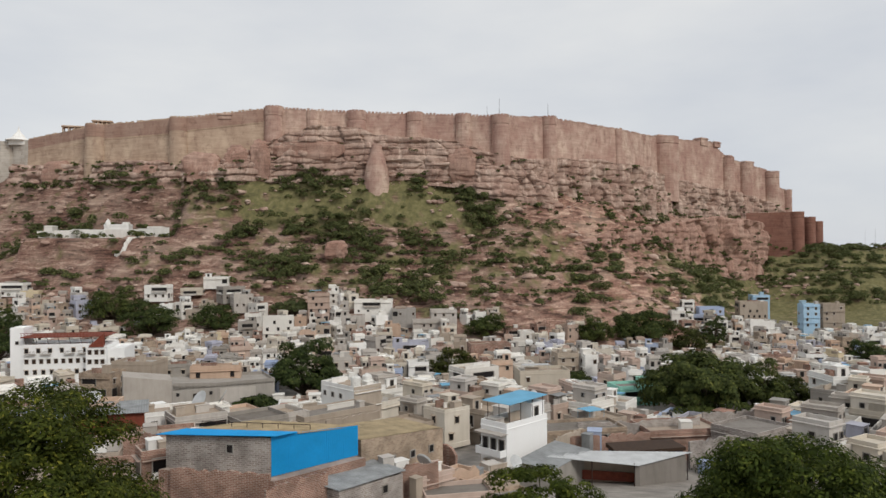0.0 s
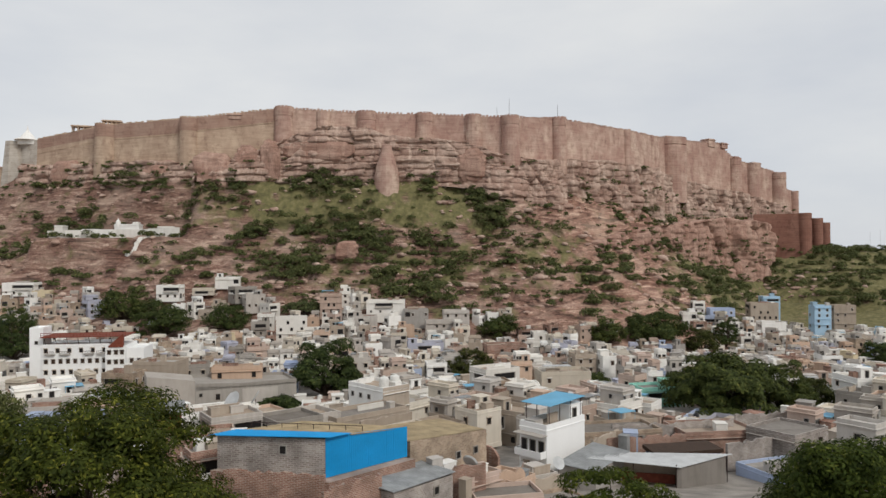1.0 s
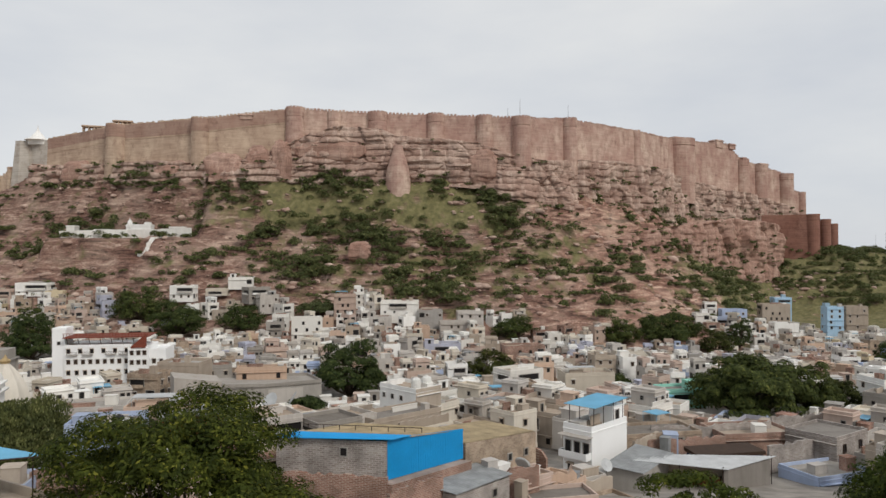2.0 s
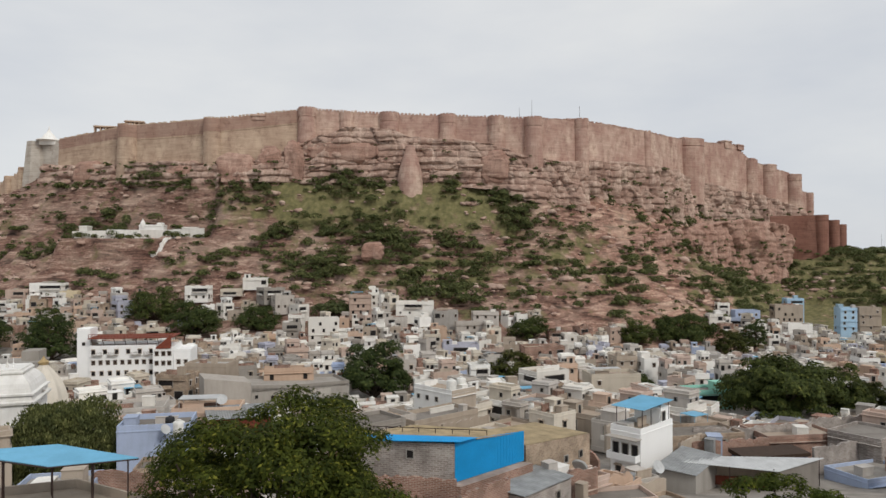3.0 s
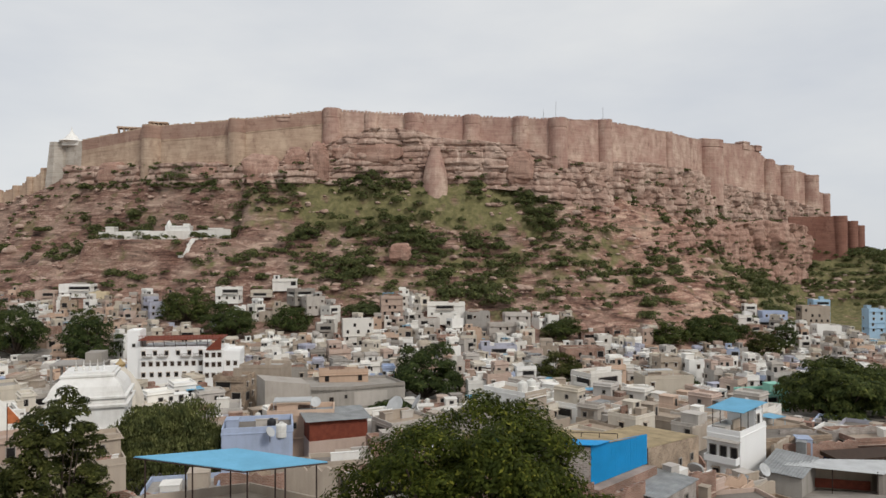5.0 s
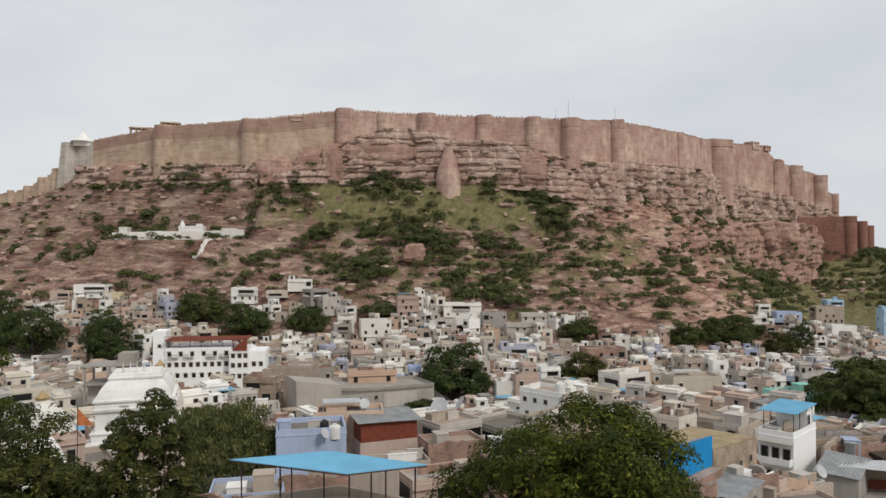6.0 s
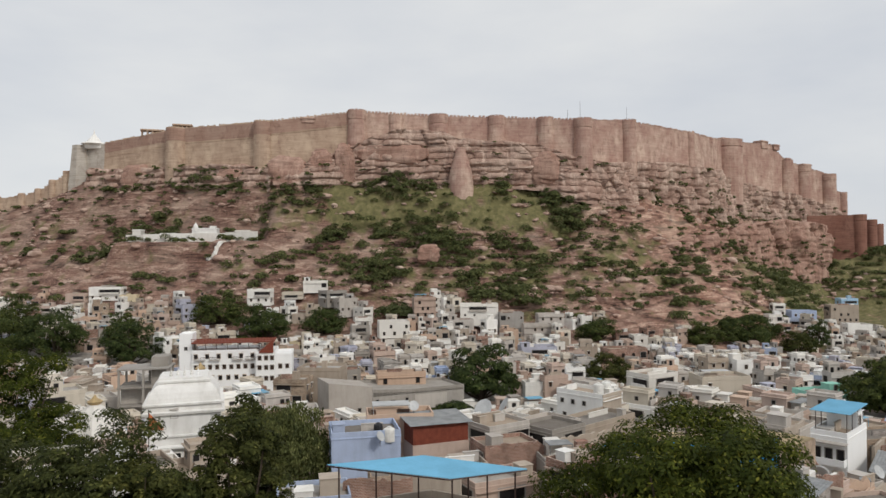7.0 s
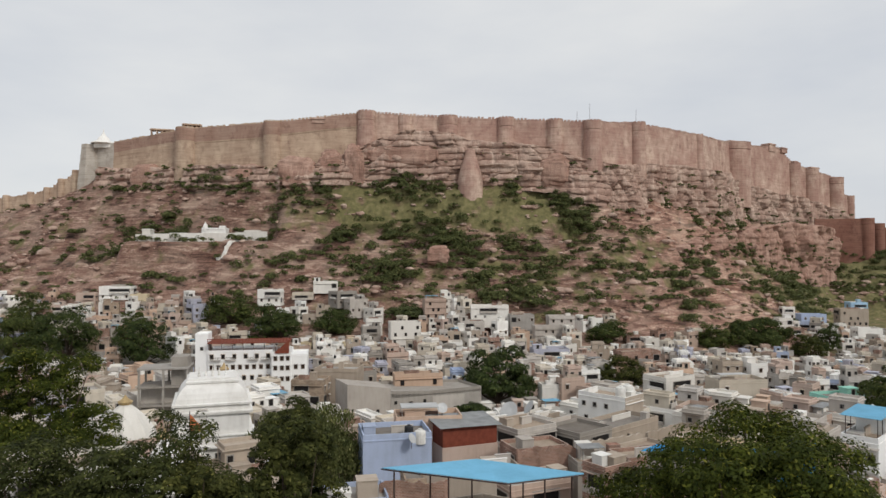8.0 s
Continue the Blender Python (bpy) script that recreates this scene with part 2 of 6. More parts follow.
AZURESHEET = plain("azure_sheet", (0.17, 0.43, 0.62), 0.5, 0.0, 0.15, 0.4)
TIN = plain("weathered_tin", (0.34, 0.35, 0.35), 0.55, 0.2, 0.35, 0.6)
PALETIN = plain("pale_tin", (0.55, 0.56, 0.56), 0.5, 0.1, 0.2, 0.5)
TAN = plain("tan_asbestos_sheet", (0.42, 0.33, 0.2), 0.85, 0.0, 0.4, 0.5)
# near-black: dark glass, and the shade inside doorways and verandas put in as colour
DARK = plain("dark_glass_and_shade", (0.022, 0.02, 0.02), 0.35)
WOOD = plain("dark_wood", (0.06, 0.035, 0.022), 0.7)
STEEL = plain("painted_steel", (0.07, 0.045, 0.04), 0.5, 0.3)
TANKWHITE = plain("white_plastic", (0.75, 0.74, 0.7), 0.5, 0.0, 0.15)
TANKBLACK = plain("black_plastic", (0.03, 0.03, 0.032), 0.5)
ROOFTOP = plaster("flat_roof_screed", (0.43, 0.41, 0.385), 0.8)
ROOFTAN = plaster("tan_roof_stone", (0.40, 0.33, 0.265), 0.8)
ROOFDARK = plaster("weathered_dark_roof", (0.24, 0.22, 0.20), 0.8)
ROOFS = (ROOFTOP, ROOFTAN, ROOFTAN, ROOFDARK)
TARP = plain("navy_tarpaulin", (0.03, 0.04, 0.09), 0.7)
ORANGE = plain("saffron_cloth", (0.62, 0.20, 0.08), 0.8)
GILT = plain("gilded_finial", (0.55, 0.40, 0.2), 0.45, 0.3)
BARK = plain("bark", (0.10, 0.075, 0.055), 0.95, 0.0, 0.5, 2.0)
FORT_A = fort_stone("cream_sandstone", (0.42, 0.305, 0.225), (0.58, 0.45, 0.335), (0.25, 0.16, 0.12))
FORT_B = fort_stone("pink_sandstone", (0.385, 0.24, 0.195), (0.60, 0.46, 0.37), (0.235, 0.14, 0.112))
FORT_D = fort_stone("darker_red_courses", (0.34, 0.215, 0.165), (0.44, 0.31, 0.245), (0.22, 0.13, 0.10))
FORT_C = fort_stone("red_sandstone", (0.24, 0.115, 0.085), (0.30, 0.16, 0.12), (0.14, 0.065, 0.05))
FORT_W = fort_stone("grey_plastered_stone", (0.42, 0.375, 0.325), (0.56, 0.52, 0.46), (0.25, 0.2, 0.165))
CLIFF = rock("cliff_rock", (0.395, 0.262, 0.208), (0.58, 0.45, 0.372), (0.16, 0.096, 0.075))
RED_CLIFF = rock("red_cliff_rock", (0.36, 0.215, 0.165), (0.47, 0.325, 0.26), (0.16, 0.09, 0.07))
HILL = hillside("rocky_hillside")
LEAF_NEAR = leafage("broad_green_leaves", (0.053, 0.071, 0.014), (0.19, 0.20, 0.04))
LEAF_LIGHT = leafage("sunny_green_leaves", (0.066, 0.088, 0.017), (0.20, 0.215, 0.045))
LEAF_DULL = leafage("dusty_green_leaves", (0.060, 0.070, 0.024), (0.17, 0.175, 0.065))
LEAF_DARK = leafage("dark_green_leaves", (0.064, 0.086, 0.032), (0.14, 0.16, 0.055))
LEAF_PALE = leafage("drooping_pale_leaves", (0.12, 0.135, 0.06), (0.26, 0.27, 0.14))
LEAF_SCRUB = leafage("scrub_leaves", (0.105, 0.124, 0.060), (0.19, 0.21, 0.105))


# ---- mesh helpers ----
def part(name, bm, material, parent=None, label=""):
    me = bpy.data.meshes.new(name)
    bm.to_mesh(me)
    bm.free()
    me.materials.append(material)
    ob = new(name, me)
    ob.parent = parent
    if label:
        ob["label"] = label
    return ob


def share(name, me, parent, m):
    ob = new(name, me)
    ob.parent = parent
    ob.matrix_basis = m
    return ob


def raw(name, verts, faces, material, parent=None):
    """A mesh from arrays of verts and of faces with equal corner counts."""
    verts, faces = np.asarray(verts, np.float32), np.asarray(faces, np.int32)
    me = bpy.data.meshes.new(name)
    me.vertices.add(len(verts))
    me.vertices.foreach_set("co", verts.ravel())
    me.loops.add(faces.size)
    me.loops.foreach_set("vertex_index", faces.ravel())
    me.polygons.add(len(faces))
    me.polygons.foreach_set("loop_start", np.arange(len(faces), dtype=np.int32) * faces.shape[1])
    me.update(calc_edges=True)
    me.materials.append(material)
    ob = new(name, me)
    ob.parent = parent
    return ob


def box(bm, x0, x1, y0, y1, z0, z1):
    v = [bm.verts.new(p) for p in ((x0, y0, z0), (x1, y0, z0), (x1, y1, z0), (x0, y1, z0), (x0, y0, z1), (x1, y0, z1), (x1, y1, z1), (x0, y1, z1))]
    for q in ((0, 3, 2, 1), (4, 5, 6, 7), (0, 1, 5, 4), (1, 2, 6, 5), (2, 3, 7, 6), (3, 0, 4, 7)):
        bm.faces.new([v[i] for i in q])


def prism(bm, pts, z0, z1):
    """A solid over a footprint given anticlockwise; z1 may be one height a corner."""
    n = len(pts)
    tops = z1 if isinstance(z1, (list, tuple)) else [z1] * n
    lo = [bm.verts.new((x, y, z0)) for x, y in pts]
    hi = [bm.verts.new((x, y, z)) for (x, y), z in zip(pts, tops)]
    bm.faces.new(list(reversed(lo)))
    bm.faces.new(hi)
    for i in range(n):
        j = (i + 1) % n
        bm.faces.new((lo[i], lo[j], hi[j], hi[i]))


def lathe(bm, rings, n=20, x=0.0, y=0.0):
    """A turned solid from (radius, z) rings."""
    loops = [[bm.verts.new((x + r * math.cos(2 * math.pi * k / n), y + r * math.sin(2 * math.pi * k / n), z)) for k in range(n)] for r, z in rings]
    for a, b in zip(loops, loops[1:]):
        for k in range(n):
            bm.faces.new((a[k], a[(k + 1) % n], b[(k + 1) % n], b[k]))
    bm.faces.new(list(reversed(loops[0])))
    bm.faces.new(loops[-1])


def rod(bm, a, b, r0, r1=None, n=6):
    a, b = Vector(a), Vector(b)
    r1 = r0 if r1 is None else r1
    q = (b - a).to_track_quat('Z', 'Y')
    rings = []
    for p, r in ((a, r0), (b, r1)):
        rings.append([bm.verts.new(p + q @ Vector((r * math.cos(2 * math.pi * k / n), r * math.sin(2 * math.pi * k / n), 0))) for k in range(n)])
    for k in range(n):
        bm.faces.new((rings[0][k], rings[0][(k + 1) % n], rings[1][(k + 1) % n], rings[1][k]))
    bm.faces.new(list(reversed(rings[0])))
    bm.faces.new(rings[1])


def thing(name, x, y, z, yaw=0.0, label="", category="", group=""):
    ob = new(name)
    ob.empty_display_size = 0.5
    ob.matrix_basis = pose(x, y, z, 0, 0, yaw)
    return tagged(ob, label, category, group)


# ---- noise for the land ----
def grain2(x, y, seed=0):
    """Smooth value noise in 0..1 over numpy arrays."""
    xi, yi = np.floor(x).astype(np.int64), np.floor(y).astype(np.int64)
    fx, fy = x - xi, y - yi
    fx, fy = fx * fx * (3 - 2 * fx), fy * fy * (3 - 2 * fy)

    def h(i, j):
        n = (i * 374761393 + j * 668265263 + seed * 974634541) & 0xFFFFFFFF
        n = ((n ^ (n >> 13)) * 1274126177) & 0xFFFFFFFF
        return ((n ^ (n >> 16)) & 0xFFFF) / 65535.0
    a, b, c, d = h(xi, yi), h(xi + 1, yi), h(xi, yi + 1), h(xi + 1, yi + 1)
    return (a * (1 - fx) + b * fx) * (1 - fy) + (c * (1 - fx) + d * fx) * fy


def fbm(x, y, octaves=4, seed=0):
    s, amp, tot = 0.0, 1.0, 0.0
    for o in range(octaves):
        s = s + amp * grain2(x * 2 ** o, y * 2 ** o, seed + o * 17)
        tot += amp
        amp *= 0.5
    return s / tot


def blocks(u, v, seed):
    """Split a face into uneven blocks: a random number for each, and the distance from its joints."""
    iu, iv = np.floor(u), np.floor(v)
    best, second, val = np.full(u.shape, 9.0), np.full(u.shape, 9.0), np.zeros(u.shape)
    for du in (-1, 0, 1):
        for dv in (-1, 0, 1):
            a, b = iu + du, iv + dv
            cu, cv = a + 0.1 + 0.8 * grain2(a, b, seed), b + 0.1 + 0.8 * grain2(a, b, seed + 1)
            r = grain2(a, b, seed + 2)
            d = np.maximum(np.abs(u - cu), np.abs(v - cv)) * 0.7 + np.hypot(u - cu, v - cv) * 0.3
            near = d < best
            second = np.where(near, best, np.minimum(second, d))
            val = np.where(near, r, val)
            best = np.where(near, d, best)
    return val, second - best


# ---- the fort's line on the hill: x, y of bastions, wall top, wall foot ----
FORT = [(-292, 500, 114, 96), (-231.5, 474, 119, 90), (-169, 454, 119.5, 88), (-109, 459, 127, 104), (-56, 463, 124.5, 110), (-18, 466, 124, 109),
        (38, 461, 121, 95), (72, 478, 123, 92), (130, 525, 123, 94), (186, 600, 128, 90), (243, 640, 131, 86), (262, 652, 118, 84), (283, 662, 114, 80), (314, 674, 107, 66)]
CREST = [(-900, 640, 54), (-520, 556, 60), (-385, 527, 67), (-345, 517, 74), (-312, 505, 86)] + [(p[0], p[1], 86 if p[0] < 20 else 73) for p in FORT[1:10]] + [(243, 640, 72), (283, 662, 70), (316, 690, 60), (330, 900, 50)]
RIDGE = [(290, 640, 34), (330, 625, 35), (430, 650, 34), (560, 700, 32), (900, 800, 28), (2000, 1000, 20)]


def along(px, py, line):
    """Distance to a line, its height at the nearest place, and the side (positive in front of it)."""
    best = np.full(np.shape(px), 1e9)
    hz = np.zeros(np.shape(px))
    side = np.ones(np.shape(px))
    for (ax, ay, az), (bx, by, bz) in zip(line, line[1:]):
        dx, dy = bx - ax, by - ay
        t = np.clip(((px - ax) * dx + (py - ay) * dy) / (dx * dx + dy * dy), 0, 1)
        d = np.hypot(px - ax - t * dx, py - ay - t * dy)
        near = d < best
        best = np.where(near, d, best)
        hz = np.where(near, az + t * (bz - az), hz)
        side = np.where(near, np.where(dx * (py - ay) - dy * (px - ax) > 0, -1.0, 1.0), side)
    return best, hz, side


def land(x, y, rough=True):
    """Height of the ground at x, y (arrays)."""
    x, y = np.asarray(x, float), np.asarray(y, float)
    town = np.interp(y, [0, 80, 110, 200, 280, 330, 420, 700, 3000], [4, 3, -4, -11, -12.5, -12, -12, -12, -30])
    town = town + 10 * np.clip((-x - 60) / 200, 0, 1) * np.clip((y - 260) / 90, 0, 1)
    town = town - 8 * np.clip((x - 10) / 80, 0, 1) * np.clip((y - 215) / 90, 0, 1)
    d, top, side = along(x, y, CREST)
    stretch = np.interp(x, [-420, -300, -210, -120, -60, 40, 110, 170, 230, 300], [1.05, 0.84, 0.82, 0.92, 1.0, 0.95, 1.05, 0.95, 0.8, 0.85])
    wob = 7 * (fbm(x / 38, y / 38, 3, 5) - 0.5) if rough else 0.0
    dd = np.maximum(d + wob, 0) / stretch
    fall = np.interp(dd, [0, 8, 16, 30, 42, 70, 105, 135, 160], [1.0, 0.96, 0.87, 0.63, 0.49, 0.29, 0.10, 0.02, 0.0])
    hill = np.where(side < 0, top + np.minimum(d * 0.02, 3), town + (top - town) * fall)
    shelf = np.clip((x + 256) / 8, 0, 1) * np.clip((-158 - x) / 8, 0, 1) * np.clip((y - 419) / 3, 0, 1) * np.clip((448 - y) / 6, 0, 1)
    hill = hill + (42.6 - hill) * shelf * np.where(hill > 42.6, np.clip((444 - y) / 8, 0, 1), 1)
    r, rt, rs = along(x, y, RIDGE)
    low = town + (rt - town) * np.exp(-(r / 85.0) ** 2)
    z = np.maximum(hill, low)
    up = np.clip((z - town - 4) / 8, 0, 1)
    if rough:
        bump = (fbm(x / 11, y / 9, 4, 9) - 0.5) * 9.0 + (fbm(x / 2.6, y / 2.6, 2, 21) - 0.5) * 1.8
        zz = z + bump * up * np.where(side < 0, 0.2, 1.0)
        step = 5.6
        q = (zz + 3 * fbm(x / 60, y / 60, 2, 3)) / step
        f = q - np.floor(q)
        led = (np.floor(q) + np.clip((f - 0.45) / 0.5, 0, 1)) * step - 3 * fbm(x / 60, y / 60, 2, 3)
        rocky = np.clip((fbm(x / 45, y / 30, 3, 31) - 0.30) * 5, 0.2, 1.0)
        z = zz + (led - zz) * up * rocky * np.where(side < 0, 0.0, 1.0)
        z = z + (42.6 - z) * shelf * np.clip((437 - y) / 6, 0, 1)
    return z


def ground_at(x, y):
    return float(land(np.array([x]), np.array([y]))[0])


gx = np.concatenate([np.linspace(-4200, -470, 14), np.arange(-450, 450, 2.4), np.linspace(460, 900, 60), np.linspace(960, 4200, 10)])
gy = np.concatenate([np.linspace(-700, 40, 10), np.arange(56, 320, 8.0), np.arange(322, 480, 1.5), np.arange(481, 700, 3.0), np.linspace(720, 4600, 24)])
GX, GY = np.meshgrid(gx, gy)
GZ = land(GX, GY)
nx, ny = len(gx), len(gy)
idx = np.arange(nx * ny).reshape(ny, nx)
quads = np.stack([idx[:-1, :-1], idx[:-1, 1:], idx[1:, 1:], idx[1:, :-1]], -1).reshape(-1, 4)
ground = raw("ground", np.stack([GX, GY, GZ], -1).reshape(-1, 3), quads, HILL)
tagged(ground, "rocky red-brown hill with grass patches above a flat town", "ground", kind="structure")


# ---- the fort ----
def curtain(parent, a, b, material, merlons=True, thick=3.5, sink=14, band=0):
    (ax, ay, at, af), (bx, by, bt, bf) = a, b
    d = Vector((bx - ax, by - ay))
    length = d.length
    d.normalize()
    n = Vector((d.y, -d.x))
    bm = bmesh.new()
    batter = 1.6
    fa, fb = af - sink, bf - sink
    fro = [(ax + n.x * batter, ay + n.y * batter, fa), (bx + n.x * batter, by + n.y * batter, fb), (bx, by, bt), (ax, ay, at)]
    bac = [(p[0] - n.x * (thick + (batter if k < 2 else 0)), p[1] - n.y * (thick + (batter if k < 2 else 0)), p[2]) for k, p in enumerate(fro)]
    v = [bm.verts.new(p) for p in fro + bac]
    for q in ((0, 1, 2, 3), (5, 4, 7, 6), (3, 2, 6, 7), (1, 0, 4, 5), (1, 5, 6, 2), (4, 0, 3, 7)):
        bm.faces.new([v[i] for i in q])
    wall = part("curtain_wall", bm, material, parent)
    if band:
        bm = bmesh.new()
        o = 0.35
        q = [(ax + n.x * o, ay + n.y * o), (bx + n.x * o, by + n.y * o), (bx - n.x * (thick + 0.1), by - n.y * (thick + 0.1)), (ax - n.x * (thick + 0.1), ay - n.y * (thick + 0.1))]
        lo = [bm.verts.new((*p, z)) for p, z in zip(q, (at - band, bt - band, bt - band, at - band))]
        hi = [bm.verts.new((*p, z + 0.02)) for p, z in zip(q, (at, bt, bt, at))]
        bm.faces.new(hi)
        for i in range(4):
            bm.faces.new((lo[i], lo[(i + 1) % 4], hi[(i + 1) % 4], hi[i]))
        part("parapet_band", bm, FORT_D, wall, "redder upper courses")
        bm = bmesh.new()
        for k in range(int(length / 1.7)):
            f = (k + 0.5) / int(length / 1.7)
            p = Vector((ax, ay)).lerp(Vector((bx, by)), f)
            z = at - band + (bt - at) * f
            q = [p - d * 0.35 + n * 0.75, p + d * 0.35 + n * 0.75, p + d * 0.35, p - d * 0.35]
            prism(bm, [(c.x, c.y) for c in q], z - 0.9, z - 0.05)
        tagged(part("corbels", bm, FORT_A, wall, "row of small stone corbels"), kind="stuff")
    if merlons:
        bm = bmesh.new()
        count = max(2, int(length / 2.3))
        rnd = random.Random(int(ax * 7))
        for k in range(count):
            s = (k + 0.5) / count * length
            z = at + (bt - at) * (k + 0.5) / count
            w, h = 0.82 + rnd.uniform(-0.1, 0.1), 0.95 + rnd.uniform(-0.45, 0.25)
            if rnd.random() < 0.06:
                continue
            p = Vector((ax, ay)) + d * s
            pts = [p - d * w + n * 0.15, p + d * w + n * 0.15, p + d * w - n * 0.9, p - d * w - n * 0.9]
            prism(bm, [(q.x, q.y) for q in pts], z - 0.3, z + h)
        tagged(part("battlement", bm, material, wall), kind="stuff")
    return wall


def bastion(parent, x, y, top, foot, r, material, flare=1.22, n=22, merlons=True):
    bm = bmesh.new()
    lathe(bm, [(r * flare, foot - (16 if x < -140 or x > 100 else 7)), (r * flare, foot), (r * 1.04, top - 7), (r, top - 5.6), (r * 1.05, top - 5.3), (r * 1.05, top)], n, x, y)
    tower = part("bastion", bm, material, parent)
    if material is FORT_A and r > 4:
        bm = bmesh.new()
        lathe(bm, [(r * 1.075, top - 8.5), (r * 1.075, top - 0.3), (r * 0.9, top - 0.1)], n, x, y)
        part("parapet_band", bm, FORT_D, tower, "redder upper courses")
    if merlons:
        bm = bmesh.new()
        count = max(8, int(2 * math.pi * r / 2.3))
        for k in range(count):
            a0, a1 = 2 * math.pi * (k + 0.12) / count, 2 * math.pi * (k + 0.78) / count
            pts = [(x + rr * math.cos(a), y + rr * math.sin(a)) for rr, a in ((r * 1.05, a0), (r * 1.05, a1), (r * 0.88, a1), (r * 0.88, a0))]
            prism(bm, pts, top - 0.2, top + 0.7)
        tagged(part("battlement", bm, material, tower), kind="stuff")
    return tower


fort = thing("hilltop_fort", 0, 0, 0, 0, "vast weathered sandstone fort with round bastions on a cliff", "fort")
for k, (a, b) in enumerate(zip(FORT, FORT[1:])):
    curtain(fort, a, b, FORT_A if k < 3 else FORT_B, band=(9.5, 9, 8, 0, 0, 0, 0, 0, 0, 0, 0, 0, 0)[k])
for k, rr in zip((1, 2, 3, 4, 5, 6, 7, 8, 9, 11, 12), (6.5, 5.2, 5.5, 6.0, 5.2, 5.5, 5.0, 3.0, 13.0, 6.0, 6.5)):
    x, y, top, foot = FORT[k]
    bastion(fort, x, y, top + 0.2, foot, rr, FORT_A if k < 3 else FORT_B, 1.06 if k in (4, 9) else 1.18)
for x, y, top, foot, rr in ((-84, 462, 124.6, 108, 4.5), (14, 463.5, 122.5, 104, 5.0), (160, 568, 124.5, 94, 3.0)):
    bastion(fort, x, y, top, foot, rr, FORT_A if x < -100 else FORT_B, 1.1, 14)
# pale tapering end bastion, and the stepped wall that runs down from it
curtain(fort, (-316, 508, 112, 92), (-292, 500, 114, 92), FORT_W, False)
bm = bmesh.new()
lathe(bm, [(9.5, 78), (9.0, 86), (6.4, 112), (6.4, 113.6)], 8, -312, 507)
part("bastion", bm, FORT_W, fort, "pale grey plastered corner bastion")
STEPS = [(-316, 510, 100), (-326, 513, 94), (-338, 516, 88), (-350, 519, 82), (-364, 522, 79), (-385, 527, 77), (-412, 533, 76), (-450, 541, 74), (-520, 556, 70), (-700, 595, 62)]
for (ax, ay, az), (bx, by, bz) in zip(STEPS, STEPS[1:]):
    curtain(fort, (bx, by, bz, bz - 11), (ax, ay, az, az - 11), FORT_A, True, 2.5)
    bm = bmesh.new()
    lathe(bm, [(3.0, az - 16), (2.6, az + 1.6), (2.2, az + 2.4)], 10, ax, ay)
    part("bastion", bm, FORT_A, fort)
# the return wall behind, that closes the fort
bastion(fort, 312, 673, 107.2, 66, 7.0, FORT_B, 1.1)
curtain(fort, (314, 674, 95, 62), (336, 692, 91, 56), FORT_B)
bastion(fort, 336, 692, 91.5, 56, 4.5, FORT_B, 1.1, 16)
curtain(fort, (336, 692, 91, 56), (330, 720, 95, 60), FORT_B)
curtain(fort, (330, 720, 95, 60), (200, 790, 110, 80), FORT_B)
curtain(fort, (-318, 512, 112, 96), (-300, 620, 112, 90), FORT_A)

# low conical bastion standing free on the slope
bm = bmesh.new()
lathe(bm, [(8.4, 66), (8.2, 76), (7.8, 82), (7.0, 87), (5.6, 92), (4.2, 96), (3.4, 99), (3.2, 101.5), (0.8, 102.2)], 24, -42, 452)
part("conical_bastion", bm, FORT_B, fort, "bottle-shaped sandstone bastion on the slope")

# lower red outworks beyond the right-hand end
outwork = thing("fort_outwork", 0, 0, 0, 0, "dark red sandstone outer wall with three round towers", "fort wall")
curtain(outwork, (268, 626, 66, 40), (304, 612, 66, 36), FORT_C, False)
for x, y, top, rr in ((307, 614, 66.3, 5.4), (323, 624, 62.3, 4.6), (335, 634, 58.8, 4.4)):
    bastion(outwork, x, y, top, 36, rr, FORT_C, 1.06, 20, False)

# ---- the cliff between hill and walls ----
CLIFF_SPOTS = []


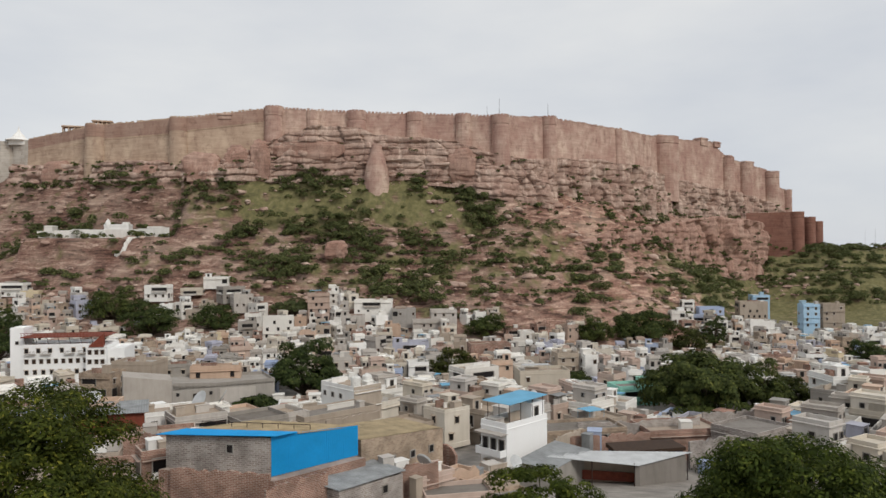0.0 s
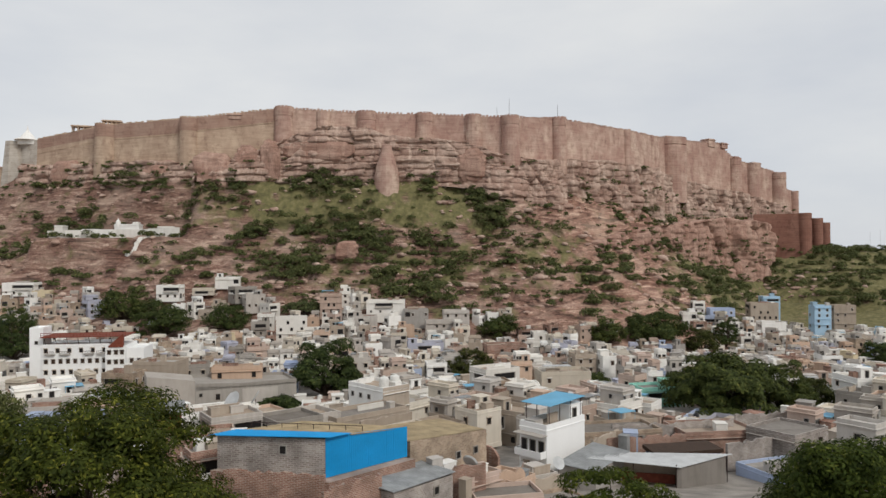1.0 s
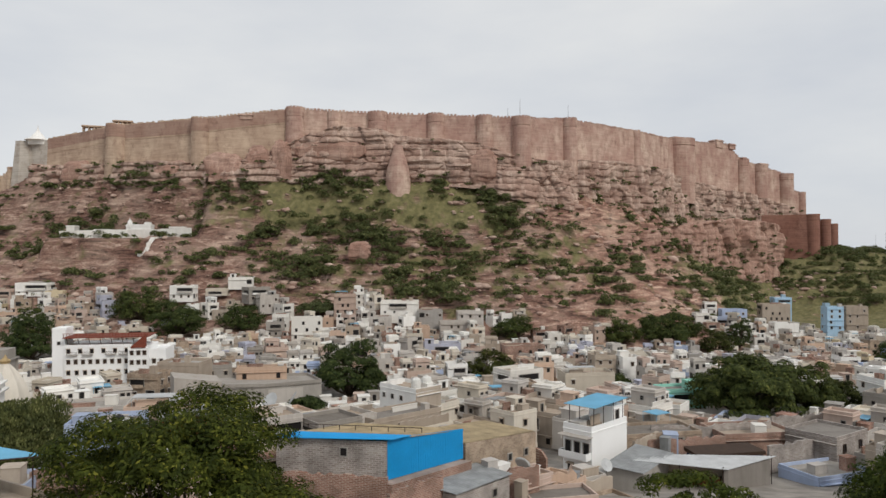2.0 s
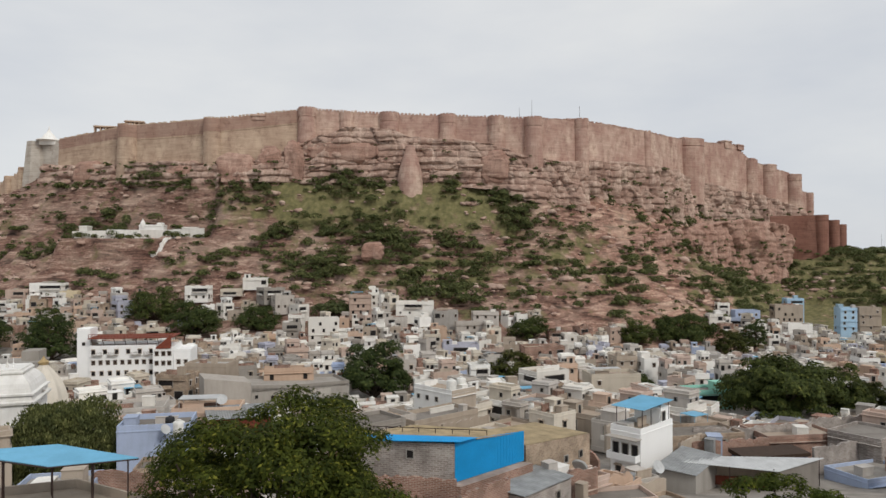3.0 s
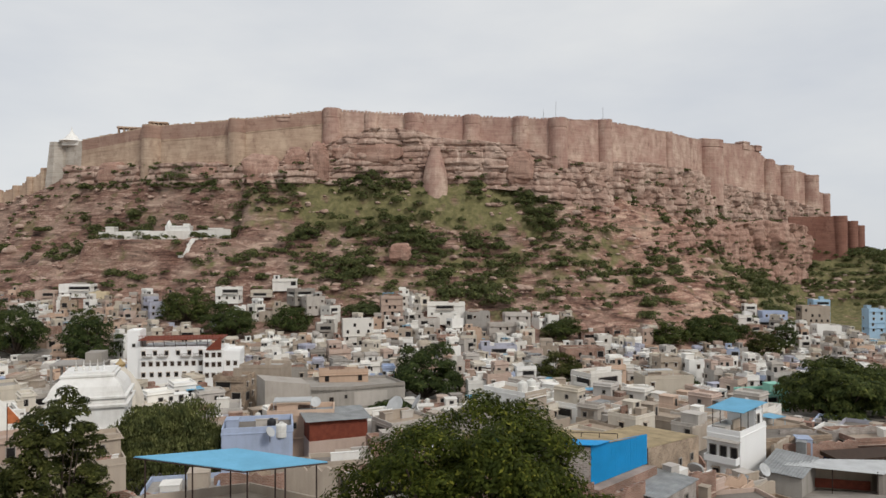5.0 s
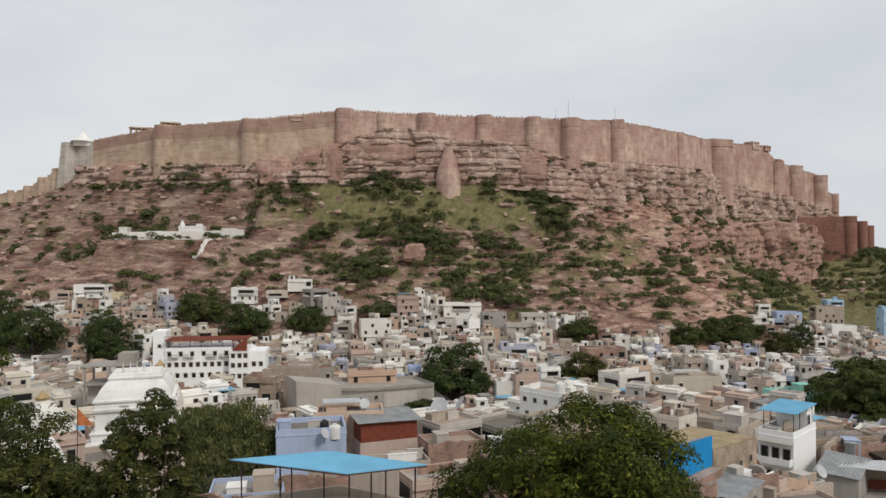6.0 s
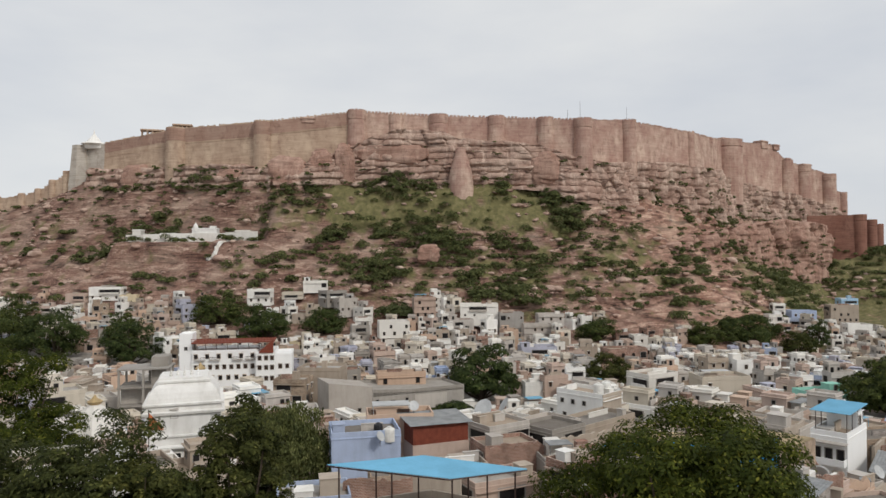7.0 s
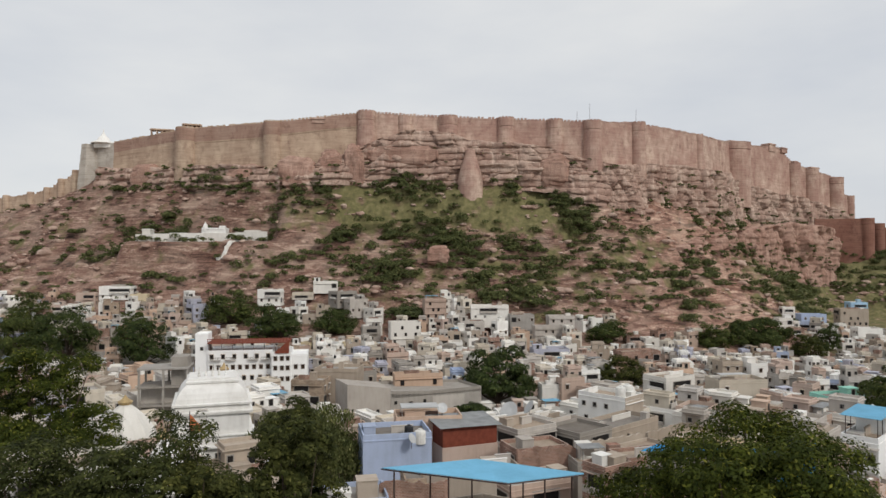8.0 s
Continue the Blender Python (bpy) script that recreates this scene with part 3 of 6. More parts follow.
def cliff_band(name, line, rows, out, seed, material=CLIFF):
    """A rock face along a line of (x, y, top, foot): stacked beds, upright joints and rounded noses."""
    pts = []
    for (ax, ay, at, af), (bx, by, bt, bf) in zip(line, line[1:]):
        n = max(2, int(math.hypot(bx - ax, by - ay) / 0.9))
        for k in range(n):
            f = k / n
            pts.append((ax + (bx - ax) * f, ay + (by - ay) * f, at + (bt - at) * f, af + (bf - af) * f))
    P = np.array(pts)
    T = np.gradient(P[:, :2], axis=0)
    T = T / np.linalg.norm(T, axis=1)[:, None]
    for _ in range(30):
        T[1:-1] = (T[:-2] + T[1:-1] + T[2:]) / 3
    N = np.stack([T[:, 1], -T[:, 0]], 1)
    s = np.arange(len(P)) * 0.9
    v = np.linspace(0, 1, rows)
    S, V = np.meshgrid(s, v)
    top = P[:, 2] + 3.4 * (fbm(s / 11, s * 0, 3, seed) - 0.45)
    Z = P[:, 3][None] + (top - P[:, 3])[None] * V
    warp = 3.4 * fbm(S / 40, Z / 80, 3, seed + 1) + 0.9 * fbm(S / 6, Z / 9, 2, seed + 11)
    bed = (Z + warp) / 4.4
    bi = np.floor(bed)
    bf = bed - bi
    pillars = np.clip((P[:, 0] - 15) / 35, 0, 1)[None]
    led = fbm(S / 26 + bi * 7.3, bi * 3.1 + Z * 0, 3, seed + 2) * 5.0 + 1.2 * np.sqrt(np.clip(1 - (2 * bf - 1) ** 2, 0, 1))
    led = led - 1.4 * np.clip((0.16 - bf) / 0.16, 0, 1) * np.clip((fbm(S / 25, Z / 14, 2, seed + 8) - 0.36) * 8, 0, 1)
    nose = (fbm(S / 24, Z / 60, 3, seed + 4) - 0.5) * 15
    k1, g1 = blocks(S / 13 + 0.25 * np.sin(Z / 9), (Z + warp) / 13.2, seed + 5)
    k2, g2 = blocks(S / 5.2 + 0.2 * np.sin(Z / 5), (Z + warp) / 4.4, seed + 15)
    k3, g3 = blocks(S / 9.5 + 0.2 * np.sin(Z / 12), Z / 26, seed + 25)
    lump = (k1 - 0.5) * 3.2 - 1.8 * np.clip((0.09 - g1) / 0.09, 0, 1) ** 2 + (k2 - 0.5) * 1.3 - 0.7 * np.clip((0.1 - g2) / 0.1, 0, 1) ** 2
    tall = (k3 - 0.5) * 6.0 + 4.2 * np.sqrt(np.clip(g3, 0, 0.5)) - 2.2
    off = out * (1 - 0.72 * V ** 1.3) + led * (1 - 0.5 * pillars) + nose * (1 - 0.55 * V) + lump + tall * pillars + 0.6
    off = np.where(V > 0.985, -4.0, off)
    X = P[:, 0][None] + N[:, 0][None] * off
    Y = P[:, 1][None] + N[:, 1][None] * off
    pick = np.random.default_rng(seed).integers(0, X.size, 2600)
    CLIFF_SPOTS.append(np.stack([X.ravel()[pick], Y.ravel()[pick], Z.ravel()[pick], V.ravel()[pick]], 1))
    m = len(P)
    idx = np.arange(m * rows).reshape(rows, m)
    q = np.stack([idx[:-1, :-1], idx[:-1, 1:], idx[1:, 1:], idx[1:, :-1]], -1).reshape(-1, 4)
    ob = raw(name, np.stack([X, Y, Z], -1).reshape(-1, 3), q, material)
    return tagged(ob, "weathered layered sandstone cliff beneath the fort walls", "cliff", kind="structure")


cliff_band("cliff", [(-160, 452, 88, 78), (-134, 453.5, 94, 78), (-115, 456, 103, 78), (-108, 456, 106, 78), (-86, 458, 115, 78), (-56, 461, 115, 76), (-44, 462, 109, 74), (-14, 463, 108, 76), (10, 461, 105, 74),
                     (34, 458, 97, 66), (59, 466, 94, 62), (75, 474, 96, 58), (105, 496, 98, 54), (132, 516, 97, 50), (155, 541, 97, 46), (180, 588, 95, 42), (206, 604, 93, 38), (227, 618, 88, 36), (258, 643, 88, 36),
                     (291, 660, 84, 34), (319, 676, 73, 34), (326, 692, 60, 30)], 88, 5.0, 40)
cliff_band("cliff", [(-300, 500, 97, 80), (-240, 477, 93, 78), (-205, 463, 94, 77), (-158, 450, 91, 74)], 34, 4.0, 60)
cliff_band("cliff", [(84, 452, 38, 30), (104, 466, 44, 28), (125, 486, 48, 26), (174, 530, 55, 16), (222, 566, 60, 8), (258, 588, 58, 4), (268, 600, 56, 4), (272, 640, 52, 8)], 56, 3.0, 77, RED_CLIFF)


def rock_knob(x, y, top, wide, deep, tall, seed):
    """A great rounded outcrop, split by bedding joints."""
    bm = bmesh.new()
    bmesh.ops.create_icosphere(bm, subdivisions=5, radius=1.0)
    for v in bm.verts:
        n = v.co.normalized()
        k = 1 + 0.22 * noise.noise(n * 1.3 + Vector((seed, 0, 0))) + 0.07 * noise.noise(n * 4 + Vector((0, seed, 0)))
        z = n.z * tall + 1.2 * noise.noise(n * 1.7)
        f = (z / 3.4) % 1.0
        k *= 0.93 + 0.09 * math.sqrt(max(0.0, 1 - (2 * f - 1) ** 2))
        e = 0.7
        q = Vector((math.copysign(abs(n.x) ** e, n.x) * wide, math.copysign(abs(n.y) ** e, n.y) * deep, math.copysign(abs(n.z) ** e, n.z) * tall)) * k
        v.co = q
    for f in bm.faces:
        f.smooth = True
    ob = part("rock_outcrop", bm, RED_CLIFF)
    ob.matrix_basis = pose(x, y, top - tall)
    return tagged(ob, "rounded layered sandstone outcrop at the foot of the fort wall", "rock", kind="structure")


for k, (x, y, top, wide, deep, tall) in enumerate(((-151, 449, 96.5, 13, 7, 13), (-131, 451, 101, 8, 6, 15), (-116.5, 453, 104.5, 6.5, 6, 14), (-186, 456, 92, 11, 6, 9), (-262, 482, 96.5, 10, 6, 9), (-62, 411, 39.5, 6.5, 4, 5.5), (13, 456, 99, 10, 5, 10), (-86, 455, 105, 22, 5, 7))):
    rock_knob(x, y, top, wide, deep, tall, 3.7 * k)


# ---- trees ----
def leaf_cloud(centres, radii, count, size, rng, flat=0.75, droop=0.0, heart=None):
    """Leaf blades over many tufts, facing out from tuft and crown. Returns verts and faces."""
    centres, radii = np.array(centres), np.array(radii)
    w = radii ** 2
    pick = rng.choice(len(centres), count, p=w / w.sum())
    dirs = rng.normal(size=(count, 3))
    dirs /= np.linalg.norm(dirs, axis=1)[:, None]
    dirs[:, 2] = np.where(dirs[:, 2] < -0.35, -dirs[:, 2], dirs[:, 2])
    rad = radii[pick] * rng.uniform(0.45, 1.08, count) ** 0.5
    pos = centres[pick] + dirs * rad[:, None] * np.array([1, 1, flat])
    if droop:
        pos[:, 2] -= rng.exponential(droop, count) * (rng.random(count) < 0.6)
    nrm = dirs + rng.normal(size=(count, 3)) * 0.34 + np.array([0, 0, 0.35])
    if heart is not None:
        out = pos - np.array(heart)
        nrm += 0.45 * out / np.maximum(np.linalg.norm(out, axis=1), 1e-6)[:, None]
    nrm /= np.linalg.norm(nrm, axis=1)[:, None]
    t = np.cross(nrm, rng.normal(size=(count, 3)))
    if droop:
        t = np.array([0, 0, 1.0]) + rng.normal(size=(count, 3)) * 0.25
    t /= np.linalg.norm(t, axis=1)[:, None]
    b = np.cross(nrm, t)
    b /= np.maximum(np.linalg.norm(b, axis=1), 1e-6)[:, None]
    s = size * rng.uniform(0.6, 1.35, count)[:, None]
    t, b = t * s * 0.72, b * s * 0.31
    v = np.stack([pos - t, pos + b, pos + t, pos - b], 1).reshape(-1, 3)
    f = np.arange(count * 4).reshape(-1, 4)
    return v, f


def crown_tufts(rng, radius, height, tufts, tuft, lobes=5):
    """Tuft centres over the outside of a billowing crown of uneven lobes, the crown's base at z = 0."""
    half = height * 0.5
    lob = [(np.array((0.0, 0.0, height * 0.46)), 0.6)]
    for ring, (n, far, lo, hi, s0, s1) in enumerate(((lobes, 0.66, 0.10, 0.22, 0.26, 0.36), (lobes + 2, 0.66, 0.28, 0.5, 0.28, 0.40), (lobes, 0.42, 0.6, 0.84, 0.22, 0.32))):
        for k in range(n):
            a = 2 * math.pi * (k + rng.uniform(-0.3, 0.3) + 0.5 * ring) / n
            s = rng.uniform(s0, s1)
            r = radius * min(far * rng.uniform(0.8, 1.1), 1 - s)
            lob.append((np.array((math.cos(a) * r, math.sin(a) * r, height * rng.uniform(lo, hi))), s))
    mids, sizes = np.array([c for c, _ in lob]), np.array([s for _, s in lob])
    span = np.array((radius, radius, half * 1.15))
    n = tufts * 12
    pick = rng.choice(len(lob), n, p=sizes ** 2 / (sizes ** 2).sum())
    d = rng.normal(size=(n, 3))
    d /= np.linalg.norm(d, axis=1)[:, None]
    k = np.where(rng.random(n) < 0.75, rng.uniform(0.82, 1.04, n), rng.uniform(0.45, 0.82, n))
    p = mids[pick] + d * span * (sizes[pick] * k)[:, None]
    away = np.linalg.norm((p[:, None] - mids[None]) / (span * sizes[:, None])[None], axis=2)
    ok = (d[:, 2] > -0.6) & ((away.min(axis=1) > 0.78) | (rng.random(n) < 0.22))
    p = p[ok][:tufts]
    p[:, 2] = np.maximum(p[:, 2], 0.0)
    cs = [tuple(q) for q in p]
    rs = list(tuft * rng.uniform(0.5, 1.45, len(p)))
    return cs, rs


def make_tree(name, x, y, base, top, radius, seed, leaf, count, tufts, material, label, droop=0.0, tuft=None, group="trees among the houses", lobes=5):
    rng = np.random.default_rng(seed)
    z0 = base
    total = top - z0
    stem = total * (0.05 if not droop else 0.25)
    tuft = tuft or radius * 0.2
    t = thing(name, x, y, z0, rng.uniform(0, 360), label, "tree", group)
    cs, rs = crown_tufts(rng, radius, total - stem, tufts, tuft, lobes)
    cs = [(a, b, c + stem) for a, b, c in cs]
    highest = max(c[2] + r * 0.8 for c, r in zip(cs, rs))
    cs = [(a, b, stem + (c - stem) * (total - stem) / (highest - stem)) for a, b, c in cs]
    v, f = leaf_cloud(cs, rs, count, leaf, rng, 0.7, droop, (0, 0, stem + (total - stem) * 0.35))
    raw("crown", v, f, material, t)
    bm = bmesh.new()
    r = radius * 0.06 + 0.12
    lean = Vector((rng.uniform(-0.5, 0.5), rng.uniform(-0.5, 0.5), stem * 0.6))
    rod(bm, (0, 0, -1), (0, 0, 0.4), r * 1.5, r * 1.2, 10)
    rod(bm, (0, 0, 0.35), lean, r * 1.2, r * 0.95, 10)
    rod(bm, lean, (lean.x * 1.5, lean.y * 1.5, stem * 1.25), r * 0.95, r * 0.7, 10)
    part("trunk", bm, BARK, t)
    order = sorted(range(len(cs)), key=lambda i: -cs[i][2])
    bm = bmesh.new()
    for i in order[:: max(1, len(cs) // 22)]:
        c = Vector(cs[i])
        a = Vector((lean.x, lean.y, stem * rng.uniform(0.7, 1.1)))
        mid = a.lerp(c, 0.5) + Vector((0, 0, -0.06 * radius))
        rod(bm, a, mid, r * 0.42, r * 0.24, 5)
        rod(bm, mid, a.lerp(c, 0.95), r * 0.24, r * 0.07, 5)
    tagged(part("branching", bm, BARK, t), kind="stuff")
    return t


KEEP_OUT = []  # x, y, radius: nothing generic is set here


SIGHT = []  # x, y, half-width, height: what must not be hidden by generic roofs in front


def tree_spot(x, y, r, low=None):
    KEEP_OUT.append((x, y, r))
    if low is not None:
        SIGHT.append((x, y, r * 1.1, low - 1.5))


def big_tree(x, y, top, radius, seed, label, material=LEAF_NEAR, count=52000, leaf=0.34, droop=0.0, tufts=760):
    tree_spot(x, y, radius * 0.8)
    return make_tree("tree", x, y, ground_at(x, y), top, radius, seed, leaf, count, tufts, material, label, droop, radius * 0.09 + 0.22, "large trees in the foreground", 7)


def mid_tree(x, y, top, radius, seed, material=LEAF_DARK, base=None, count=9000, leaf=None):
    g = float(land(np.array([x]), np.array([y]), False)[0])
    tree_spot(x, y, radius * 0.8, g - 1.0)
    return make_tree("tree", x, y, ground_at(x, y) if base is None else base, top, radius, seed, leaf or 0.34 + radius * 0.022, count, 170, material, "dense dark green tree rising between flat-roofed houses", 0.0, radius * 0.16)


big_tree(-34.5, 54, 21.9, 12.8, 1, "broad bushy green tree with glossy leaves above rooftops", count=140000, leaf=0.26)
big_tree(28.8, 57, 18.4, 11.0, 2, "broad bushy sunny-green tree rising beside rooftops", LEAF_LIGHT, count=90000, leaf=0.27)
big_tree(8.5, 60, 13.8, 6.8, 3, "low rounded green tree close to the houses", LEAF_LIGHT, count=36000, leaf=0.25, tufts=260)
big_tree(-83, 60, 20.4, 8.6, 4, "dusty olive tree in front of a white temple", LEAF_DULL, 56000, 0.27)
big_tree(-71.6, 63, 21.2, 5.5, 5, "dusty olive tree with loose open crown", LEAF_DULL, 46000, 0.27, tufts=420)
big_tree(-94, 62, 18.6, 7.4, 6, "dusty olive tree with loose open crown", LEAF_DULL, 38000, 0.26)
big_tree(-78, 57.5, 17.2, 5.0, 9, "dusty olive tree filling between its neighbours", LEAF_DULL, 34000, 0.27, tufts=360)
big_tree(-114, 98, 22.0, 10.5, 7, "tall green tree beside a whitewashed shrine", LEAF_NEAR, 70000, 0.32)
big_tree(-80.5, 112, 10.6, 10.3, 8, "tree with long pale drooping foliage", LEAF_PALE, 45000, 0.36, 1.6)
mid_tree(-42, 216, 7.0, 11.5, 11, count=16000)
mid_tree(-51, 193, -6.0, 6.0, 12, count=6000)
mid_tree(3, 248, 0.2, 8.2, 13, LEAF_DULL)
mid_tree(66, 183, 6.4, 14.5, 14, LEAF_DARK, count=34000)
mid_tree(82, 186, 4.2, 8.0, 15, LEAF_DARK, count=13000)
mid_tree(93, 190, -1.0, 6.0, 16, LEAF_DULL, count=7000)
mid_tree(75, 350, 0.4, 9.5, 17, count=11000)
mid_tree(102, 365, 3.2, 17.0, 18, count=19000)
mid_tree(122, 352, -4.5, 9.0, 19, LEAF_DULL)
mid_tree(141, 370, -1.0, 7.0, 20)
mid_tree(21, 345, 3.0, 11.0, 21)
mid_tree(-138.6, 337, 12.0, 13.5, 22, count=14000)
mid_tree(-166, 356, 16.0, 14.5, 23, count=12000)
mid_tree(-112, 346, 9.5, 12.0, 24)
mid_tree(-78, 366, 9.5, 11.0, 25, LEAF_SCRUB)
mid_tree(-180, 288, 9.0, 12.0, 26, count=12000)
mid_tree(-216, 296, 13.5, 14.0, 27, count=14000)
mid_tree(-238, 300, 11.0, 15.0, 28, count=14000)
mid_tree(-261, 345, 18.0, 11.0, 29)
mid_tree(42, 238, -7.5, 7.5, 30)
mid_tree(196, 330, -9.0, 9.0, 31)
mid_tree(-198, 318, 11.0, 8.0, 32)


# ---- houses ----
def window_mesh(w, h, deep=0.12, hood=False, frame_mat=None, pane_mat=None):
    """A framed flat pane on a wall that faces -y, one connected shell; origin at its middle."""
    bm = bmesh.new()
    e = 0.12

    def ring(hw, hh, y, lift=0.0):
        return [bm.verts.new(p) for p in ((-hw, y, -hh), (hw, y, -hh), (hw, y, hh + lift), (-hw, y, hh + lift))]
    loops = [ring(w / 2 + e, h / 2 + e, 0.03), ring(w / 2 + e, h / 2 + e, -deep), ring(w / 2, h / 2, -deep), ring(w / 2, h / 2, -0.02)]
    for p, q in zip(loops, loops[1:]):
        for i in range(4):
            j = (i + 1) % 4
            bm.faces.new((p[i], p[j], q[j], q[i]))
    # no real recess: a near-black pane gives an opening its shade
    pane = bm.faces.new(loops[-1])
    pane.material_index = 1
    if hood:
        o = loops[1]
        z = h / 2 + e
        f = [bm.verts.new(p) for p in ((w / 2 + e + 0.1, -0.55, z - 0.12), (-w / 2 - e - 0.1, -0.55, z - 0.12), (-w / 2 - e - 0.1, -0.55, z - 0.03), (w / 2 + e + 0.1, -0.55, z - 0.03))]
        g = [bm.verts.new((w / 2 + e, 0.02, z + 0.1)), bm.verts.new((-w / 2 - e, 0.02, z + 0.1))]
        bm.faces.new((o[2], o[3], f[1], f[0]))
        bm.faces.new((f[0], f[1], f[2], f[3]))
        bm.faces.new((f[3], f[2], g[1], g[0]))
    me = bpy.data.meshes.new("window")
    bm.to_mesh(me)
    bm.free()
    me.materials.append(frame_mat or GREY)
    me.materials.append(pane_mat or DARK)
    return me


WIN_SMALL = window_mesh(0.8, 0.9)
WIN = window_mesh(1.0, 1.35, hood=True, frame_mat=BEIGE)
WIN_WOOD = window_mesh(1.05, 1.4, hood=True, frame_mat=LIGHTGREY, pane_mat=WOOD)
WIN_WHITE = window_mesh(0.9, 1.3, frame_mat=WOOD)
# doorway and wide bay: the inner shade is only the pane's near-black colour
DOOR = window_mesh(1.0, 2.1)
DARK_BAY = window_mesh(2.4, 2.2)


def tank_mesh(r, h):
    bm = bmesh.new()
    lathe(bm, [(r * 0.96, 0), (r, 0.1), (r, h * 0.32), (r * 0.96, h * 0.35), (r, h * 0.38), (r, h * 0.7), (r * 0.96, h * 0.73), (r, h * 0.76), (r * 0.9, h * 0.9), (r * 0.35, h), (r * 0.35, h * 1.06)], 14)
    me = bpy.data.meshes.new("water_tank")
    bm.to_mesh(me)
    bm.free()
    return me


TANK_W, TANK_B = tank_mesh(0.75, 1.7), tank_mesh(0.7, 1.5)
TANK_W.materials.append(TANKWHITE)
TANK_B.materials.append(TANKBLACK)


def water_tank(x, y, z, white=True, size=1.0):
    ob = new("water_tank", TANK_W if white else TANK_B)
    ob.matrix_basis = pose(x, y, z) @ Matrix.Scale(size, 4)
    tagged(ob, "white plastic water tank on a flat roof" if white else "black plastic water tank on a flat roof", "water tank", "rooftop water tanks")
    return ob


NAMES = {FRESH: "fresh white", WHITE: "whitewashed", CREAM: "cream-painted", GREY: "bare grey cement", LIGHTGREY: "pale grey cement", BEIGE: "beige rendered", PINK: "dusty pink", PEACH: "peach-painted",
         BLUEWASH: "pale blue washed", SKYBLUE: "sky-blue painted", LILAC: "grey-lilac washed", MINT: "mint-green painted", YELLOW: "pale yellow", BRICK: "red brick", BLOCK: "grey stone-block", TANBLOCK: "tan stone-block"}


class Bulk:
    """Gathers the far houses, too many to tell apart, into one mesh."""

    def __init__(self):
        self.verts, self.faces, self.slots, self.mats = [], [], [], []

    def slot(self, material):
        if material not in self.mats:
            self.mats.append(material)
        return self.mats.index(material)

    def add(self, me, m, materials):
        base = len(self.verts)
        self.verts.extend((m @ v.co)[:] for v in me.vertices)
        sl = [self.slot(k) for k in materials]
        for p in me.polygons:
            self.faces.append([base + i for i in p.vertices])
            self.slots.append(sl[p.material_index])

    def finish(self, name, label, category):
        me = bpy.data.meshes.new(name)
        me.from_pydata(self.verts, [], self.faces)
        for k in self.mats:
            me.materials.append(k)
        me.polygons.foreach_set("material_index", self.slots)
        return tagged(new(name, me), label, category, kind="stuff")


def stack(bm, w, d, rings, sunk=None):
    """One closed shell from rings of (how far out, z) round a w by d block; sunk = (inset, z) lets the roof in."""
    loops = []
    for e, z in rings + ([(-sunk[0], rings[-1][1]), (-sunk[0], sunk[1])] if sunk else []):
        loops.append([bm.verts.new(p) for p in ((-w / 2 - e, -d / 2 - e, z), (w / 2 + e, -d / 2 - e, z), (w / 2 + e, d / 2 + e, z), (-w / 2 - e, d / 2 + e, z))])
    for p, q in zip(loops, loops[1:]):
        for i in range(4):
            j = (i + 1) % 4
            bm.faces.new((p[i], p[j], q[j], q[i]))
    bm.faces.new(loops[-1])
    bm.faces.new(list(reversed(loops[0])))


